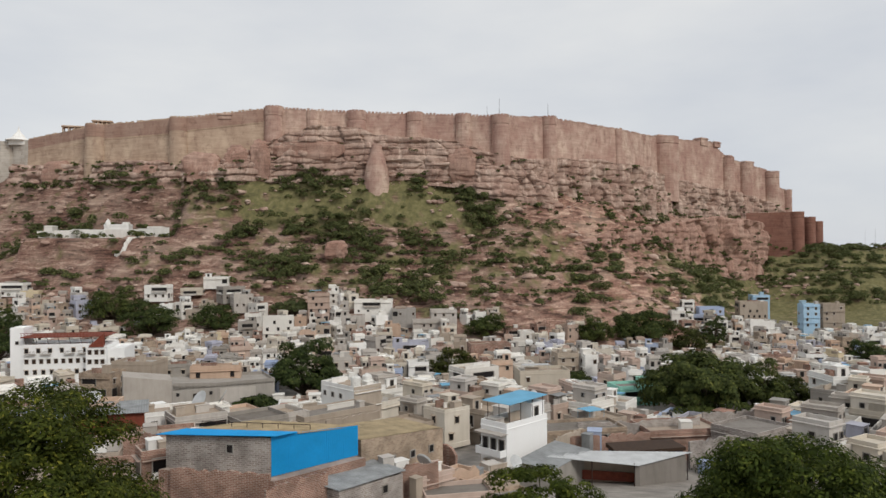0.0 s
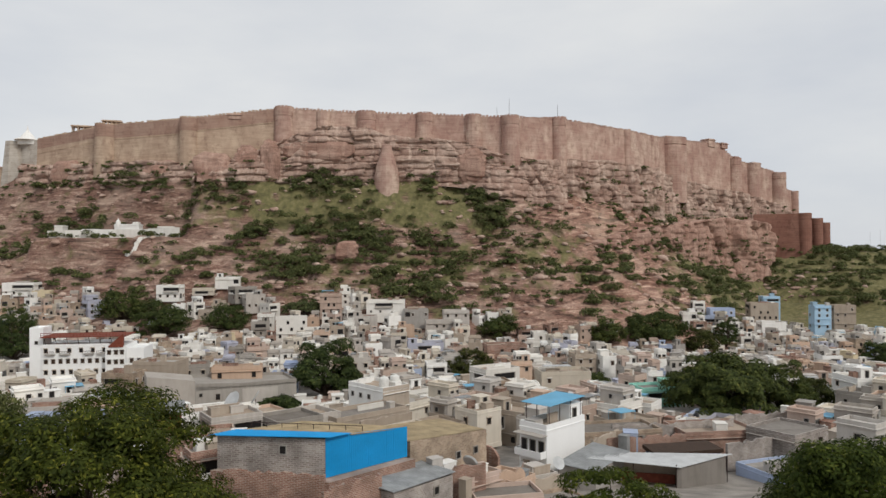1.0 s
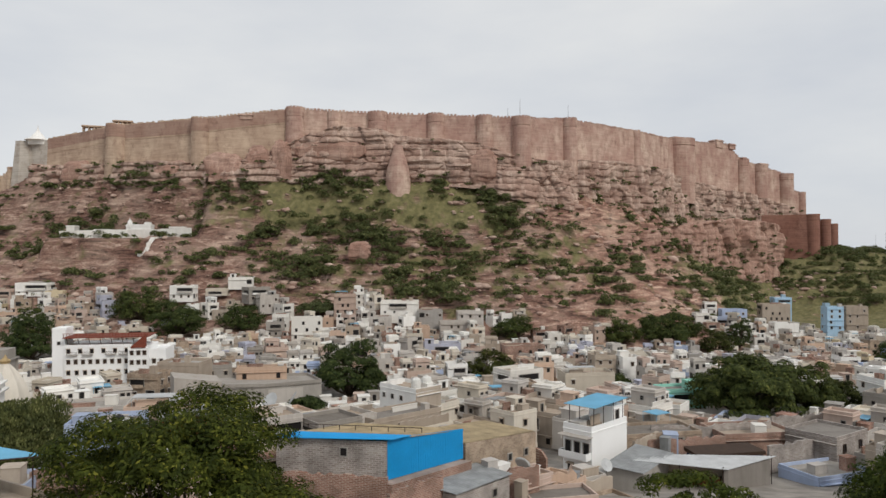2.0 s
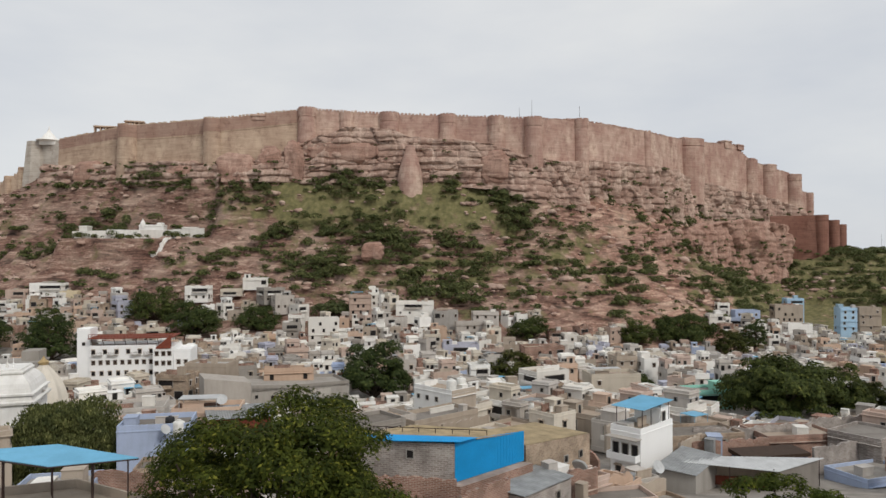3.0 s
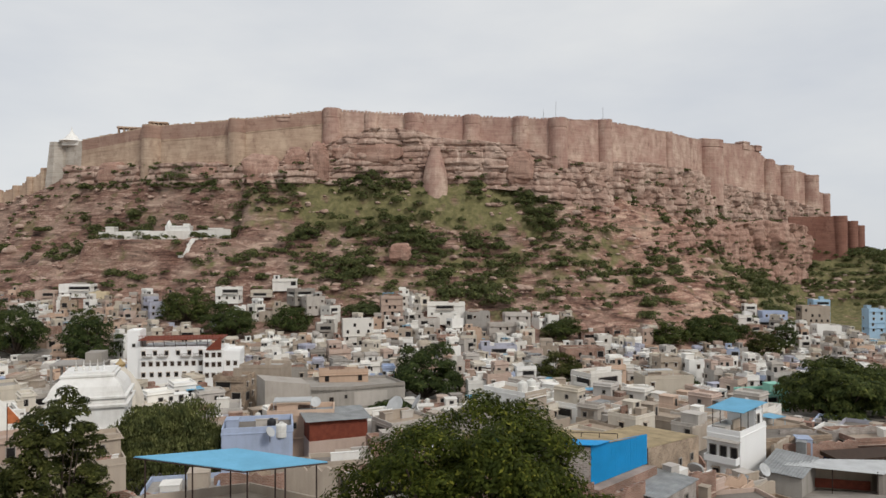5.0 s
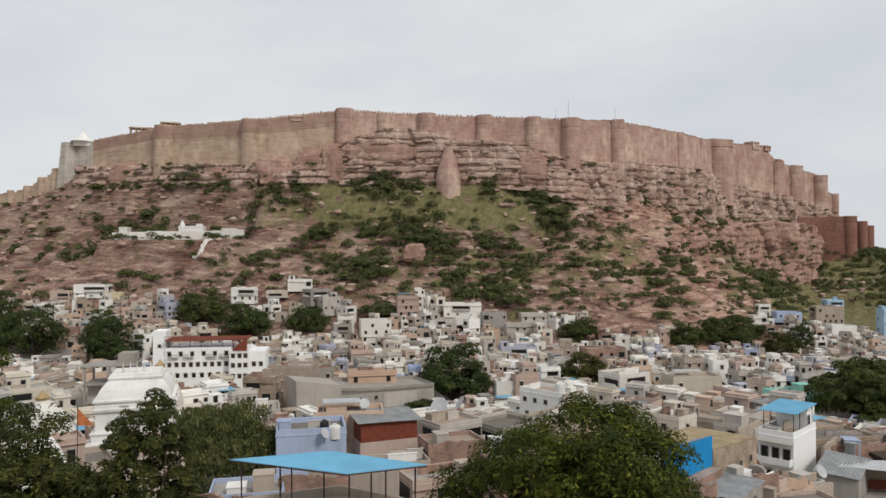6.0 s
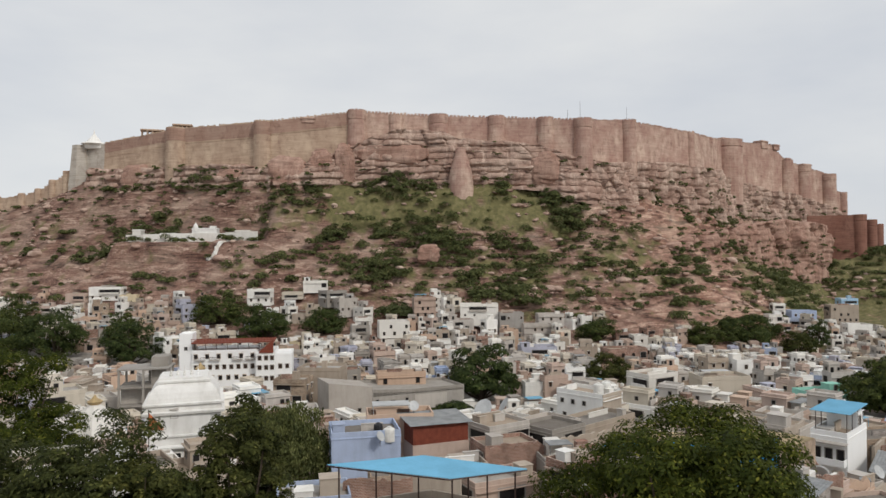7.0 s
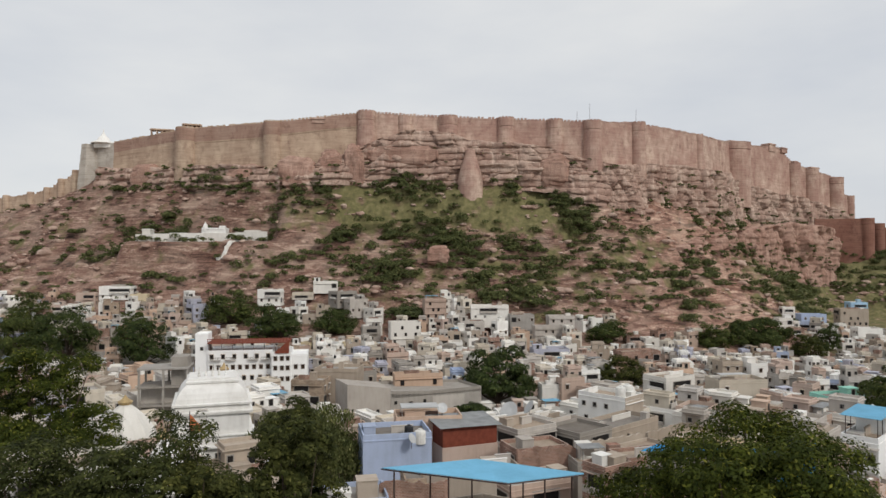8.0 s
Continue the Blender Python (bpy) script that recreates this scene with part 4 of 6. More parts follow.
def house(x, y, w, d, top, yaw, material, rng, base=None, parapet=0.9, floors=True, stair=None, label="", win=None, keep=True, hole=0.0, group="houses of the old town", bulk=None, see=False, upper=False):
    """A flat-roofed block centred on x, y: walls with a parapet round a sunk roof, windows on the sides that face the open, a stair room."""
    b = (float(land(np.array([x]), np.array([y]), False)[0]) if base is None else base) - 0.8
    h = top - b
    here = pose(x, y, b, 0, 0, yaw)
    ob = None
    if bulk is None:
        ob = thing("house", x, y, b, yaw, label or f"{NAMES.get(material, 'plastered')} flat-roofed house with a low parapet", "house", group)
    if keep:
        KEEP_OUT.append((x, y, max(w, d) * 0.5))
    if see:
        SIGHT.append((x, y, max(w, d) * 0.6, b + h * 0.35))

    def put(name, bm, mat, m=None):
        if bulk is None:
            o = part(name, bm, mat, ob)
            if m is not None:
                o.matrix_basis = m
            return
        me = bpy.data.meshes.new("piece")
        bm.to_mesh(me)
        bm.free()
        bulk.add(me, here @ m if m is not None else here, [mat])
        bpy.data.meshes.remove(me)

    def fit(name, me, m):
        if bulk is None:
            share(name, me, ob, m)
        else:
            bulk.add(me, here @ m, list(me.materials))

    t = 0.22
    hr = h - parapet
    bm = bmesh.new()
    stack(bm, w, d, [(0.07, 0), (0.07, 0.9), (0, 0.95), (0, hr - 0.14), (0.09, hr - 0.12), (0.09, hr + 0.05), (0, hr + 0.07), (0, h)], (t, hr))
    put("body", bm, material)
    bm = bmesh.new()
    stack(bm, w - 2 * t - 0.02, d - 2 * t - 0.02, [(0, hr + 0.004), (0, hr + 0.06)])
    put("roof", bm, rng.choice(ROOFS))
    if stair is None:
        stair = rng.random() < 0.6
    if stair:
        sw, sd, sh = min(w * 0.45, rng.uniform(2.4, 4.0)), min(d * 0.45, rng.uniform(2.4, 4.0)), rng.uniform(2.2, 2.8)
        sx = rng.choice((-1, 1)) * (w / 2 - t - sw / 2 - 0.02)
        sy = rng.uniform(-0.2, 1) * (d / 2 - t - sd / 2 - 0.02)
        bm = bmesh.new()
        stack(bm, sw, sd, [(0, 0), (0, sh), (0.2, sh + 0.01), (0.2, sh + 0.14)])
        put("stair_room", bm, material, pose(sx, sy, hr + 0.02))
        if rng.random() < 0.7:
            fit("door", DOOR, pose(sx, sy - sd / 2, hr + 1.12))
    roofed = 0.0
    if upper and hr > 4.5:
        # a set-back upper storey that leaves part of the roof open
        uw, ud, uh = w * rng.uniform(0.4, 0.7), d * rng.uniform(0.5, 0.85), rng.uniform(2.7, 3.3)
        ux, uy = rng.choice((-1, 1)) * (w - uw - 2 * t - 0.04) / 2, (d - ud - 2 * t - 0.04) / 2
        roofed = ud
        up_mat = rng.choice((material, material, WHITE, CREAM, PINK, LIGHTGREY))
        bm = bmesh.new()
        stack(bm, uw, ud, [(0, 0), (0, uh), (0.35, uh + 0.02), (0.35, uh + 0.14), (0.02, uh + 0.16), (0.02, uh + 0.75)], (0.2, uh + 0.2))
        put("upper_storey", bm, up_mat, pose(ux, uy, hr + 0.02))
        fit("door", DOOR, pose(ux + rng.uniform(-0.25, 0.25) * uw, uy - ud / 2, hr + 1.12))
        fit("window", WIN_SMALL, pose(ux + rng.choice((-0.38, 0.38)) * uw, uy - ud / 2, hr + 1.7))
        for side in (90, -90):
            fit("window", WIN_SMALL, pose(ux, uy, hr + 1.7, 0, 0, side) @ pose(rng.uniform(-0.2, 0.2) * ud, -uw / 2, 0))
    if bulk is not None or rng.random() < 0.75:
        # low walls, a store or an awning on the roof
        for _ in range(rng.choice((1, 2, 2, 3))):
            kind = rng.random()
            bw, bd, bh = (rng.uniform(1.2, 2.6), rng.uniform(1.2, 2.6), rng.uniform(0.9, 2.3)) if kind < 0.5 else (rng.uniform(2.0, w * 0.6), 0.22, rng.uniform(0.8, 1.6))
            bx, by = rng.uniform(-1, 1) * (w / 2 - t - bw / 2 - 0.1), rng.uniform(-1, 1 if not roofed else -0.5) * (d / 2 - t - bd / 2 - 0.1)
            bm = bmesh.new()
            stack(bm, bw, bd, [(0, 0), (0, bh), (0.1, bh + 0.01), (0.1, bh + 0.1)])
            put("roof_store" if kind < 0.5 else "roof_wall", bm, rng.choice((material, WHITE, LIGHTGREY, BEIGE, BRICK)), pose(bx, by, hr + 0.06))
        if rng.random() < 0.14:
            aw, ad = w * rng.uniform(0.35, 0.6), d * rng.uniform(0.35, 0.6)
            bm = bmesh.new()
            stack(bm, aw, ad, [(0, 2.1), (0, 2.2)])
            for cx in (-1, 1):
                for cy in (-1, 1):
                    rod(bm, (cx * (aw / 2 - 0.1), cy * (ad / 2 - 0.1), 0), (cx * (aw / 2 - 0.1), cy * (ad / 2 - 0.1), 2.12), 0.05, n=4)
            put("awning", bm, rng.choice((TIN, PALETIN, TIN, AZURESHEET)), pose(rng.choice((-1, 1)) * (w - aw) * 0.3, -(d - ad) * 0.2, hr + 0.06))
    if floors:
        n = max(1, int(round((hr - 0.3) / 3.1)))
        wm = win or rng.choice((WIN_SMALL, WIN, WIN, WIN_WOOD, WIN_WHITE))
        vx = (-29 - x, -y)
        for ang, half, span in ((0, d / 2, w), (90, w / 2, d), (-90, w / 2, d), (180, d / 2, w)):
            a = radians(yaw + ang)
            if math.sin(a) * vx[0] - math.cos(a) * vx[1] < 0.18 * math.hypot(*vx):
                continue
            deck = rng.random()
            for f in range(n):
                z = hr - 3.1 * f - 1.65
                if z < 1.2:
                    continue
                if upper is not None and hole < 0.9 and span > 3.5:
                    if rng.random() < 0.4:
                        # a sun-shade ledge along the storey
                        bm = bmesh.new()
                        box(bm, -span / 2 + 0.1, span / 2 - 0.1, -half - 0.5, -half + 0.02, z + 0.98, z + 1.07)
                        put("ledge", bm, material, pose(0, 0, 0, 0, 0, ang))
                    if f == 0 and deck < 0.3:
                        # a parapet before a near-black sheet that stands for a veranda's shaded depth
                        vw = span * rng.uniform(0.4, 0.7)
                        vu = rng.uniform(-0.5, 0.5) * (span - vw - 0.6)
                        fit("veranda", DARK_BAY, pose(0, 0, 0, 0, 0, ang) @ pose(vu, -half, z) @ Matrix.Diagonal((vw / 2.4, 1, 1, 1)))
                        bm = bmesh.new()
                        box(bm, vu - vw / 2 - 0.2, vu + vw / 2 + 0.2, -half - 1.0, -half + 0.02, z - 1.3, z - 1.15)
                        box(bm, vu - vw / 2 - 0.2, vu + vw / 2 + 0.2, -half - 1.0, -half - 0.9, z - 1.15, z - 0.35)
                        put("balcony", bm, rng.choice((material, WHITE, LIGHTGREY)), pose(0, 0, 0, 0, 0, ang))
                        continue
                cols = max(1, int(span / rng.uniform(2.6, 4.2)))
                for c in range(cols):
                    if rng.random() < hole:
                        continue
                    u = (c + 0.5) / cols * span - span / 2 + rng.uniform(-0.25, 0.25)
                    fit("window", DARK_BAY if rng.random() < 0.1 and cols < span / 2.9 else wm, pose(0, 0, 0, 0, 0, ang) @ pose(u, -half, z))
    return ob


RNG = random.Random(5)
NEAR_LIMIT = 205


def scatter_town():
    """The packed houses that fill the plain up to the hill's foot."""
    rng = random.Random(11)
    bulk = Bulk()
    tanks = 0
    y = 98.0
    while y < 425:
        step = 9.2 + y * 0.008
        half = 0.66 * y + 24
        x = -29 - half - 29
        while x < half:
            px, py = x + rng.uniform(-1.8, 1.8), y + rng.uniform(-2.4, 2.4)
            w, d = (rng.uniform(6.0, 11.5), rng.uniform(6.0, 11.0)) if py < 205 else (rng.uniform(3.8, 8.6), rng.uniform(4.6, 8.4))
            x += w * 0.95 + rng.choice((0.2, 0.4, 1.0, 2.2))
            if py < 135 and -34 < px < 46:
                continue
            if any(math.hypot(px - kx, py - ky) < kr + 4.0 for kx, ky, kr in KEEP_OUT):
                continue
            g = float(land(np.array([px]), np.array([py]), False)[0])
            flat = float(np.interp(py, [0, 80, 110, 200, 280, 330, 420], [4, 3, -4, -11, -12.5, -12, -12]))
            rise = g - flat
            if rise > 19 or (px > 20 and rise > 9) or (-25 < px < 130 and py > 358 + 10 * math.sin(px / 9)):
                continue
            storeys = rng.choices((1, 2, 3), (0.27, 0.53, 0.20))[0]
            if rise > 5 or w < 5:
                storeys = min(storeys, 2)
            if py < 170:
                storeys = rng.choice((1, 1, 2, 2))
            far_right = px > 90 and py > 250
            pal = ((WHITE, 48 if far_right else 30), (LIGHTGREY, 13), (GREY, 8), (BEIGE, 13), (CREAM, 14), (PINK, 14), (PEACH, 10), (BLUEWASH, 12 if far_right else 3), (LILAC, 6), (BRICK, 8), (TANBLOCK, 5), (YELLOW, 3), (SKYBLUE, 4 if far_right else 0))
            material = rng.choices([p for p, _ in pal], [k for _, k in pal])[0]
            turn = 40 * (float(fbm(np.array(px / 110), np.array(py / 80), 2, 8)) - 0.5)
            yaw = (45 if py < 190 or rng.random() < 0.3 else 6) + turn + rng.uniform(-7, 7)
            top = g + storeys * 3.0 + rng.uniform(0.3, 1.5)
            for sx, sy, sr, sz in SIGHT:
                if py < sy and any(abs((px + c) / py - (sx + c) / sy) < sr / sy + w * 0.6 / py for c in (0, 15, 29, 44, 58)):
                    top = min(top, 32.8 + (sz - 32.8) * py / sy)
            if top < g + 2.2:
                top = g + 2.2 + rng.uniform(0, 0.6)
            far = py > NEAR_LIMIT
            house(px, py, w, d, top, yaw, material, rng, base=g - 1.5, hole=0.22, keep=False, bulk=bulk if far else None, upper=rng.random() < 0.42, stair=None)
            if rng.random() < 0.36 and tanks < 280:
                tanks += 1
                a, u, v = radians(yaw), rng.uniform(-w, w) * 0.28, rng.uniform(-d, d) * 0.28
                water_tank(px + u * math.cos(a) - v * math.sin(a), py + u * math.sin(a) + v * math.cos(a), top - 0.84, rng.random() < 0.7, rng.uniform(0.8, 1.1))
        y += step
    bulk.finish("distant_houses", "hundreds of small flat-roofed houses in white, grey, cream and blue", "houses")


# ---- landmark buildings ----
def sheet(bm, a, b, c, d, pitch=0.3, amp=0.035, thick=0.05):
    """A ribbed roofing sheet over the corners a, b, c, d (in turn); the ribs run from a-b to d-c."""
    a, b, c, d = (Vector(p) for p in (a, b, c, d))
    n = max(4, int((b - a).length / pitch)) * 2
    rows = []
    for k in range(n + 1):
        f = k / n
        up = Vector((0, 0, amp if k % 2 else -amp))
        p, q = a.lerp(b, f) + up, d.lerp(c, f) + up
        dn = Vector((0, 0, thick))
        rows.append([bm.verts.new(p), bm.verts.new(q), bm.verts.new(q - dn), bm.verts.new(p - dn)])
    for r, s in zip(rows, rows[1:]):
        for i in range(4):
            j = (i + 1) % 4
            bm.faces.new((r[i], s[i], s[j], r[j]))
    bm.faces.new(rows[0])
    bm.faces.new(list(reversed(rows[-1])))


def slab(name, parent, pts, z0, z1, material, label=""):
    bm = bmesh.new()
    prism(bm, pts, z0, z1)
    return part(name, bm, material, parent, label)


def wall_window(parent, a, b, f, z, me, base=0.0):
    """A window on the wall that runs from a to b (outside on the right hand), at the fraction f."""
    dx, dy = b[0] - a[0], b[1] - a[1]
    yaw = math.degrees(math.atan2(dy, dx))
    share("window", me, parent, pose(a[0] + dx * f, a[1] + dy * f, z - base, 0, 0, yaw))


def guard(x, y, r, low=None):
    KEEP_OUT.append((x, y, r))
    if low is not None:
        SIGHT.append((x, y, r, low))


# the blue-clad shed on its brick storey
shed = thing("workshop_shed", 0, 0, 0, 0, "stone-block shed with bright blue sheet cladding on one side", "shed")
A, B, C, D = (-33.6, 85.8), (-19.9, 81.6), (-11.0, 90.2), (-25.0, 94.6)
slab("body", shed, [A, B, C, D], 6.4, [10.3, 10.9, 9.9, 9.6], BLOCK)
slab("brick_storey", shed, [(-34.2, 85.0), (-19.2, 80.2), (-9.9, 89.4), (-24.6, 95.4)], -2, 6.4, BRICK, "red brick lower storey")
bm = bmesh.new()
bx, by = (C[0] - B[0]), (C[1] - B[1])
for k in range(44):
    f0, f1 = k / 44, (k + 0.62) / 44
    q = [(B[0] + bx * f + ox, B[1] + by * f + oy) for f, ox, oy in ((f0, 0.062, -0.062), (f1, 0.062, -0.062), (f1, 0.02, -0.02), (f0, 0.02, -0.02))]
    prism(bm, q, 6.5 + 0.0 * k, [11.25 - 1.0 * f0] * 4)
clad = [(B[0] + 0.05, B[1] - 0.05), (C[0] + 0.05, C[1] - 0.05), (C[0] + 0.01, C[1] - 0.01), (B[0] + 0.01, B[1] - 0.01)]
prism(bm, clad, 6.5, [11.25, 10.25, 10.25, 11.25])
part("cladding", bm, BLUESHEET, shed, "bright blue corrugated cladding")
bm = bmesh.new()
sheet(bm, (-34.6, 85.2, 10.55), (-19.4, 81.0, 11.3), (-17.2, 83.4, 11.2), (-32.0, 88.0, 10.55))
part("roof_sheet", bm, BLUESHEET, shed, "blue roofing sheet")
bm = bmesh.new()
sheet(bm, (-31.8, 88.2, 10.4), (-17.2, 83.8, 10.95), (-10.6, 90.6, 10.1), (-25.2, 95.0, 9.9))
part("roof_sheet", bm, TAN, shed, "tan fibre roofing sheet")
bm = bmesh.new()
for k in range(8):
    f = k / 7
    p = Vector((-30.4, 89.2, 10.6)).lerp(Vector((-16.0, 84.8, 11.1)), f)
    rod(bm, p, p + Vector((0, 0, 0.55)), 0.05)
rod(bm, (-30.4, 89.2, 11.15), (-16.0, 84.8, 11.65), 0.05)
part("rail", bm, STEEL, shed)
wall_window(shed, A, B, 0.62, 9.3, WIN_SMALL)
guard(-22, 90, 9, 2)
# tan block hall that carries on its line
hall = thing("block_hall", 0, 0, 0, 0, "tan stone-block hall with three small square windows", "building")
slab("body", hall, [(-10.6, 90.8), (-0.2, 101.8), (-6.8, 108.0), (-17.4, 97.0)], -5, [8.2, 7.0, 7.0, 8.2], TANBLOCK)
bm = bmesh.new()
sheet(bm, (-10.9, 90.6, 8.3), (-0.4, 101.6, 7.15), (-7.1, 108.3, 7.1), (-17.8, 97.1, 8.3), 0.5, 0.03)
part("roof_sheet", bm, TAN, hall, "tan fibre roofing sheet")
for f in (0.36, 0.6, 0.84):
    wall_window(hall, (-10.6, 90.8), (-0.2, 101.8), f, 4.6, WIN_SMALL)
guard(-11, 101, 9)

# grey shed with a tin roof, in front
low = thing("tin_roofed_shed", 0, 0, 0, 0, "small grey rendered shed with a sloping tin roof", "shed")
slab("body", low, [(-17.5, 84.6), (-12.0, 81.0), (-5.2, 88.8), (-10.6, 93.0)], -2, [5.1, 4.9, 4.6, 5.0], BLOCK)
bm = bmesh.new()
sheet(bm, (-18.0, 84.6, 5.6), (-12.0, 80.5, 5.2), (-4.8, 88.8, 5.0), (-10.6, 93.3, 5.5), 0.4)
part("roof_sheet", bm, TIN, low, "weathered tin sheet")
wall_window(low, (-12.0, 81.0), (-5.2, 88.8), 0.7, 3.4, WIN_SMALL)
guard(-11, 87, 6)

# white house with the blue roof-terrace sheet
white = house(11.6, 117, 10.5, 5.4, 5.2, 45, FRESH, random.Random(3), base=-6, floors=False, stair=False, label="narrow whitewashed house with balconies and a blue terrace sheet", see=True)
for u, z in ((-1.7, 9.4), (0.0, 9.4), (1.7, 9.4)):
    share("window", DOOR, white, pose(0, 0, 0, 0, 0, -90) @ pose(u, -5.25, z - 1.2))
for z in (7.0, 3.6):
    bm = bmesh.new()
    box(bm, -6.7, -5.25, -2.6, 2.6, z - 0.15, z)
    bal = part("balcony", bm, FRESH, white)
    bm = bmesh.new()
    box(bm, -6.7, -6.58, -2.6, 2.6, z, z + 0.95)
    box(bm, -6.58, -5.25, -2.6, -2.48, z, z + 0.95)
    box(bm, -6.58, -5.25, 2.48, 2.6, z, z + 0.95)
    part("parapet", bm, FRESH, bal)
bm = bmesh.new()
box(bm, -6.9, -5.1, -2.8, 2.8, 10.3, 10.42)
part("hood", bm, LIGHTGREY, white)
share("window", WIN, white, pose(0, 0, 0, 0, 0, -90) @ pose(-1.2, -5.25, 5.0))
share("window", WIN, white, pose(0, 0, 0, 0, 0, -90) @ pose(1.2, -5.25, 5.0))
bm = bmesh.new()
stack(bm, 3.4, 4.6, [(0, 0), (0, 2.8), (0.15, 2.82), (0.15, 2.95)])
part("stair_room", bm, FRESH, white).matrix_basis = pose(3.3, 0, 11.2)
share("door", DOOR, white, pose(2.8, -2.32, 12.4))
for u in (-4.0, -1.2, 1.8, 4.6):
    for v in (-2.3, 2.3):
        bm = bmesh.new()
        rod(bm, (u, v, 11.0), (u, v, 14.95 + u * 0.03), 0.07)
        part("post", bm, STEEL, white)
bm = bmesh.new()
sheet(bm, (-4.6, -3.0, 14.9), (5.2, -3.0, 15.2), (5.2, 3.0, 15.2), (-4.6, 3.0, 14.9), 0.3)
part("terrace_sheet", bm, AZURESHEET, white, "pale blue terrace roof sheet")

# tin lean-to roofs beside it
def lean_to(pts, tops, drop, wall, roof, label):
    ob = thing("lean_to", 0, 0, 0, 0, label, "shed")
    slab("body", ob, pts, -8, [z - 0.25 for z in tops], wall)
    cx, cy = sum(p[0] for p in pts) / 4, sum(p[1] for p in pts) / 4
    big = [(cx + (x - cx) * 1.08, cy + (y - cy) * 1.08, z) for (x, y), z in zip(pts, tops)]
    bm = bmesh.new()
    sheet(bm, *big, 0.45)
    part("roof_sheet", bm, roof, ob)
    guard(cx, cy, max(4, math.hypot(pts[0][0] - cx, pts[0][1] - cy) * 0.8))
    return ob


lean_to([(11.0, 107.5), (16.0, 104.5), (23.0, 113.5), (18.2, 117)], [0.6, 0.2, 0.5, 1.0], 0.2, GREY, TIN, "grey lean-to with a weathered tin roof")
can = thing("tin_canopy", 0, 0, 0, 0, "long pale tin canopy over a brown-fronted yard", "canopy")
bm = bmesh.new()
sheet(bm, (15.6, 109.5, 0.6), (29.0, 106.2, 0.1), (39.5, 113.0, 0.2), (19.4, 113.3, 0.5), 0.5)
part("roof_sheet", bm, PALETIN, can)
for p in ((16.2, 109.8), (22.5, 108.2), (28.6, 106.8), (20.2, 112.6), (38.6, 112.8)):
    bm = bmesh.new()
    rod(bm, (p[0], p[1], -7), (p[0], p[1], 0.3), 0.08)
    part("post", bm, STEEL, can)
slab("back_wall", can, [(17.5, 113.5), (30, 110.6), (37.5, 113.2), (24, 117)], -8, -0.9, BEIGE)
slab("side_wall", can, [(28.6, 107.0), (29.4, 106.9), (38.2, 112.4), (37.6, 112.8)], -8, -0.15, ROOFDARK)
slab("balustrade", can, [(17.2, 112.9), (29.4, 110.0), (29.5, 110.2), (17.3, 113.1)], -3.6, -2.2, REDPAINT, "red-brown balustrade")
guard(27, 111.5, 10, -6)
# tin-roofed low blocks in front of them
for k, (x, y, w, d, top, yaw, m) in enumerate(((-2.5, 96, 6, 5, 3.0, 40, PINK), (2.5, 99, 5, 6, 1.6, 48, PEACH), (6.5, 103, 6, 4, 0.6, 30, LIGHTGREY), (1.5, 92.5, 9, 5, 1.6, 12, PINK), (9.0, 98, 7, 5, -1.2, 30, TANBLOCK),
                                              (-30, 101, 8, 5, 6.2, 20, BRICK), (-37, 92, 5, 4, 7.4, 35, BRICK), (-35, 106, 9, 6, 4.2, 10, GREY), (-26, 112, 8, 7, 4.0, 35, BEIGE), (30, 99, 10, 6, -4.0, 20, GREY),
                                              (24, 129, 16, 8, 0.9, 12, TANBLOCK), (43, 132, 14, 9, 0.2, 8, BRICK), (55, 127, 11, 9, 1.2, 35, BLOCK), (49, 116, 12, 8, -2.4, 20, BLUEWASH), (62, 118, 9, 9, -1.2, 25, GREY),
                                              (0.5, 141, 6.5, 6.5, 1.9, 40, CREAM), (-9, 138, 12, 8, -0.6, 42, BEIGE), (-13, 126, 12, 9, 1.2, 42, CREAM), (14, 140, 9, 8, 0.4, 45, LIGHTGREY), (31, 146, 10, 8, -1.4, 30, BEIGE))):
    house(x, y, w, d, top, yaw, m, random.Random(100 + k), stair=k > 12 and k % 3 == 0, hole=0.45, parapet=0.6, base=min(-5.0, top - 5))

# house with two white tanks
tanks_house = house(-20.9, 159.6, 7.6, 12, 3.4, 45, WHITE, random.Random(8), label="white and tan house with two water tanks", hole=0.7, stair=False, see=True)
bm = bmesh.new()
box(bm, -3.8, 3.8, -6.09, -6.0, 1.0, 12.0)
part("render_panel", bm, BEIGE, tanks_house, "bare tan rendered side")
water_tank(-19.4, 156.4, 2.65, True, 1.5)
water_tank(-17.2, 158.8, 2.65, True, 1.5)
house(-23, 144, 17, 8, 0.9, 42, BEIGE, random.Random(81), base=-9, stair=False, hole=0.6, label="beige terrace house with a long bare parapet")
house(-33, 139, 9, 8, 1.6, 42, LIGHTGREY, random.Random(82), base=-9, stair=False, hole=0.6)

# the grey cement block with unfinished upper storey
grey = thing("cement_block_building", 0, 0, 0, 0, "large grey cement building with few small windows", "building")
GP = [(-72.5, 189.5), (-62, 194.5), (-47.8, 200.5), (-54, 212), (-79, 204)]
GT = [-2.2, -3.0, -2.8, -2.8, -2.2]
slab("body", grey, GP, -13, [z - 0.8 for z in GT], GREY)
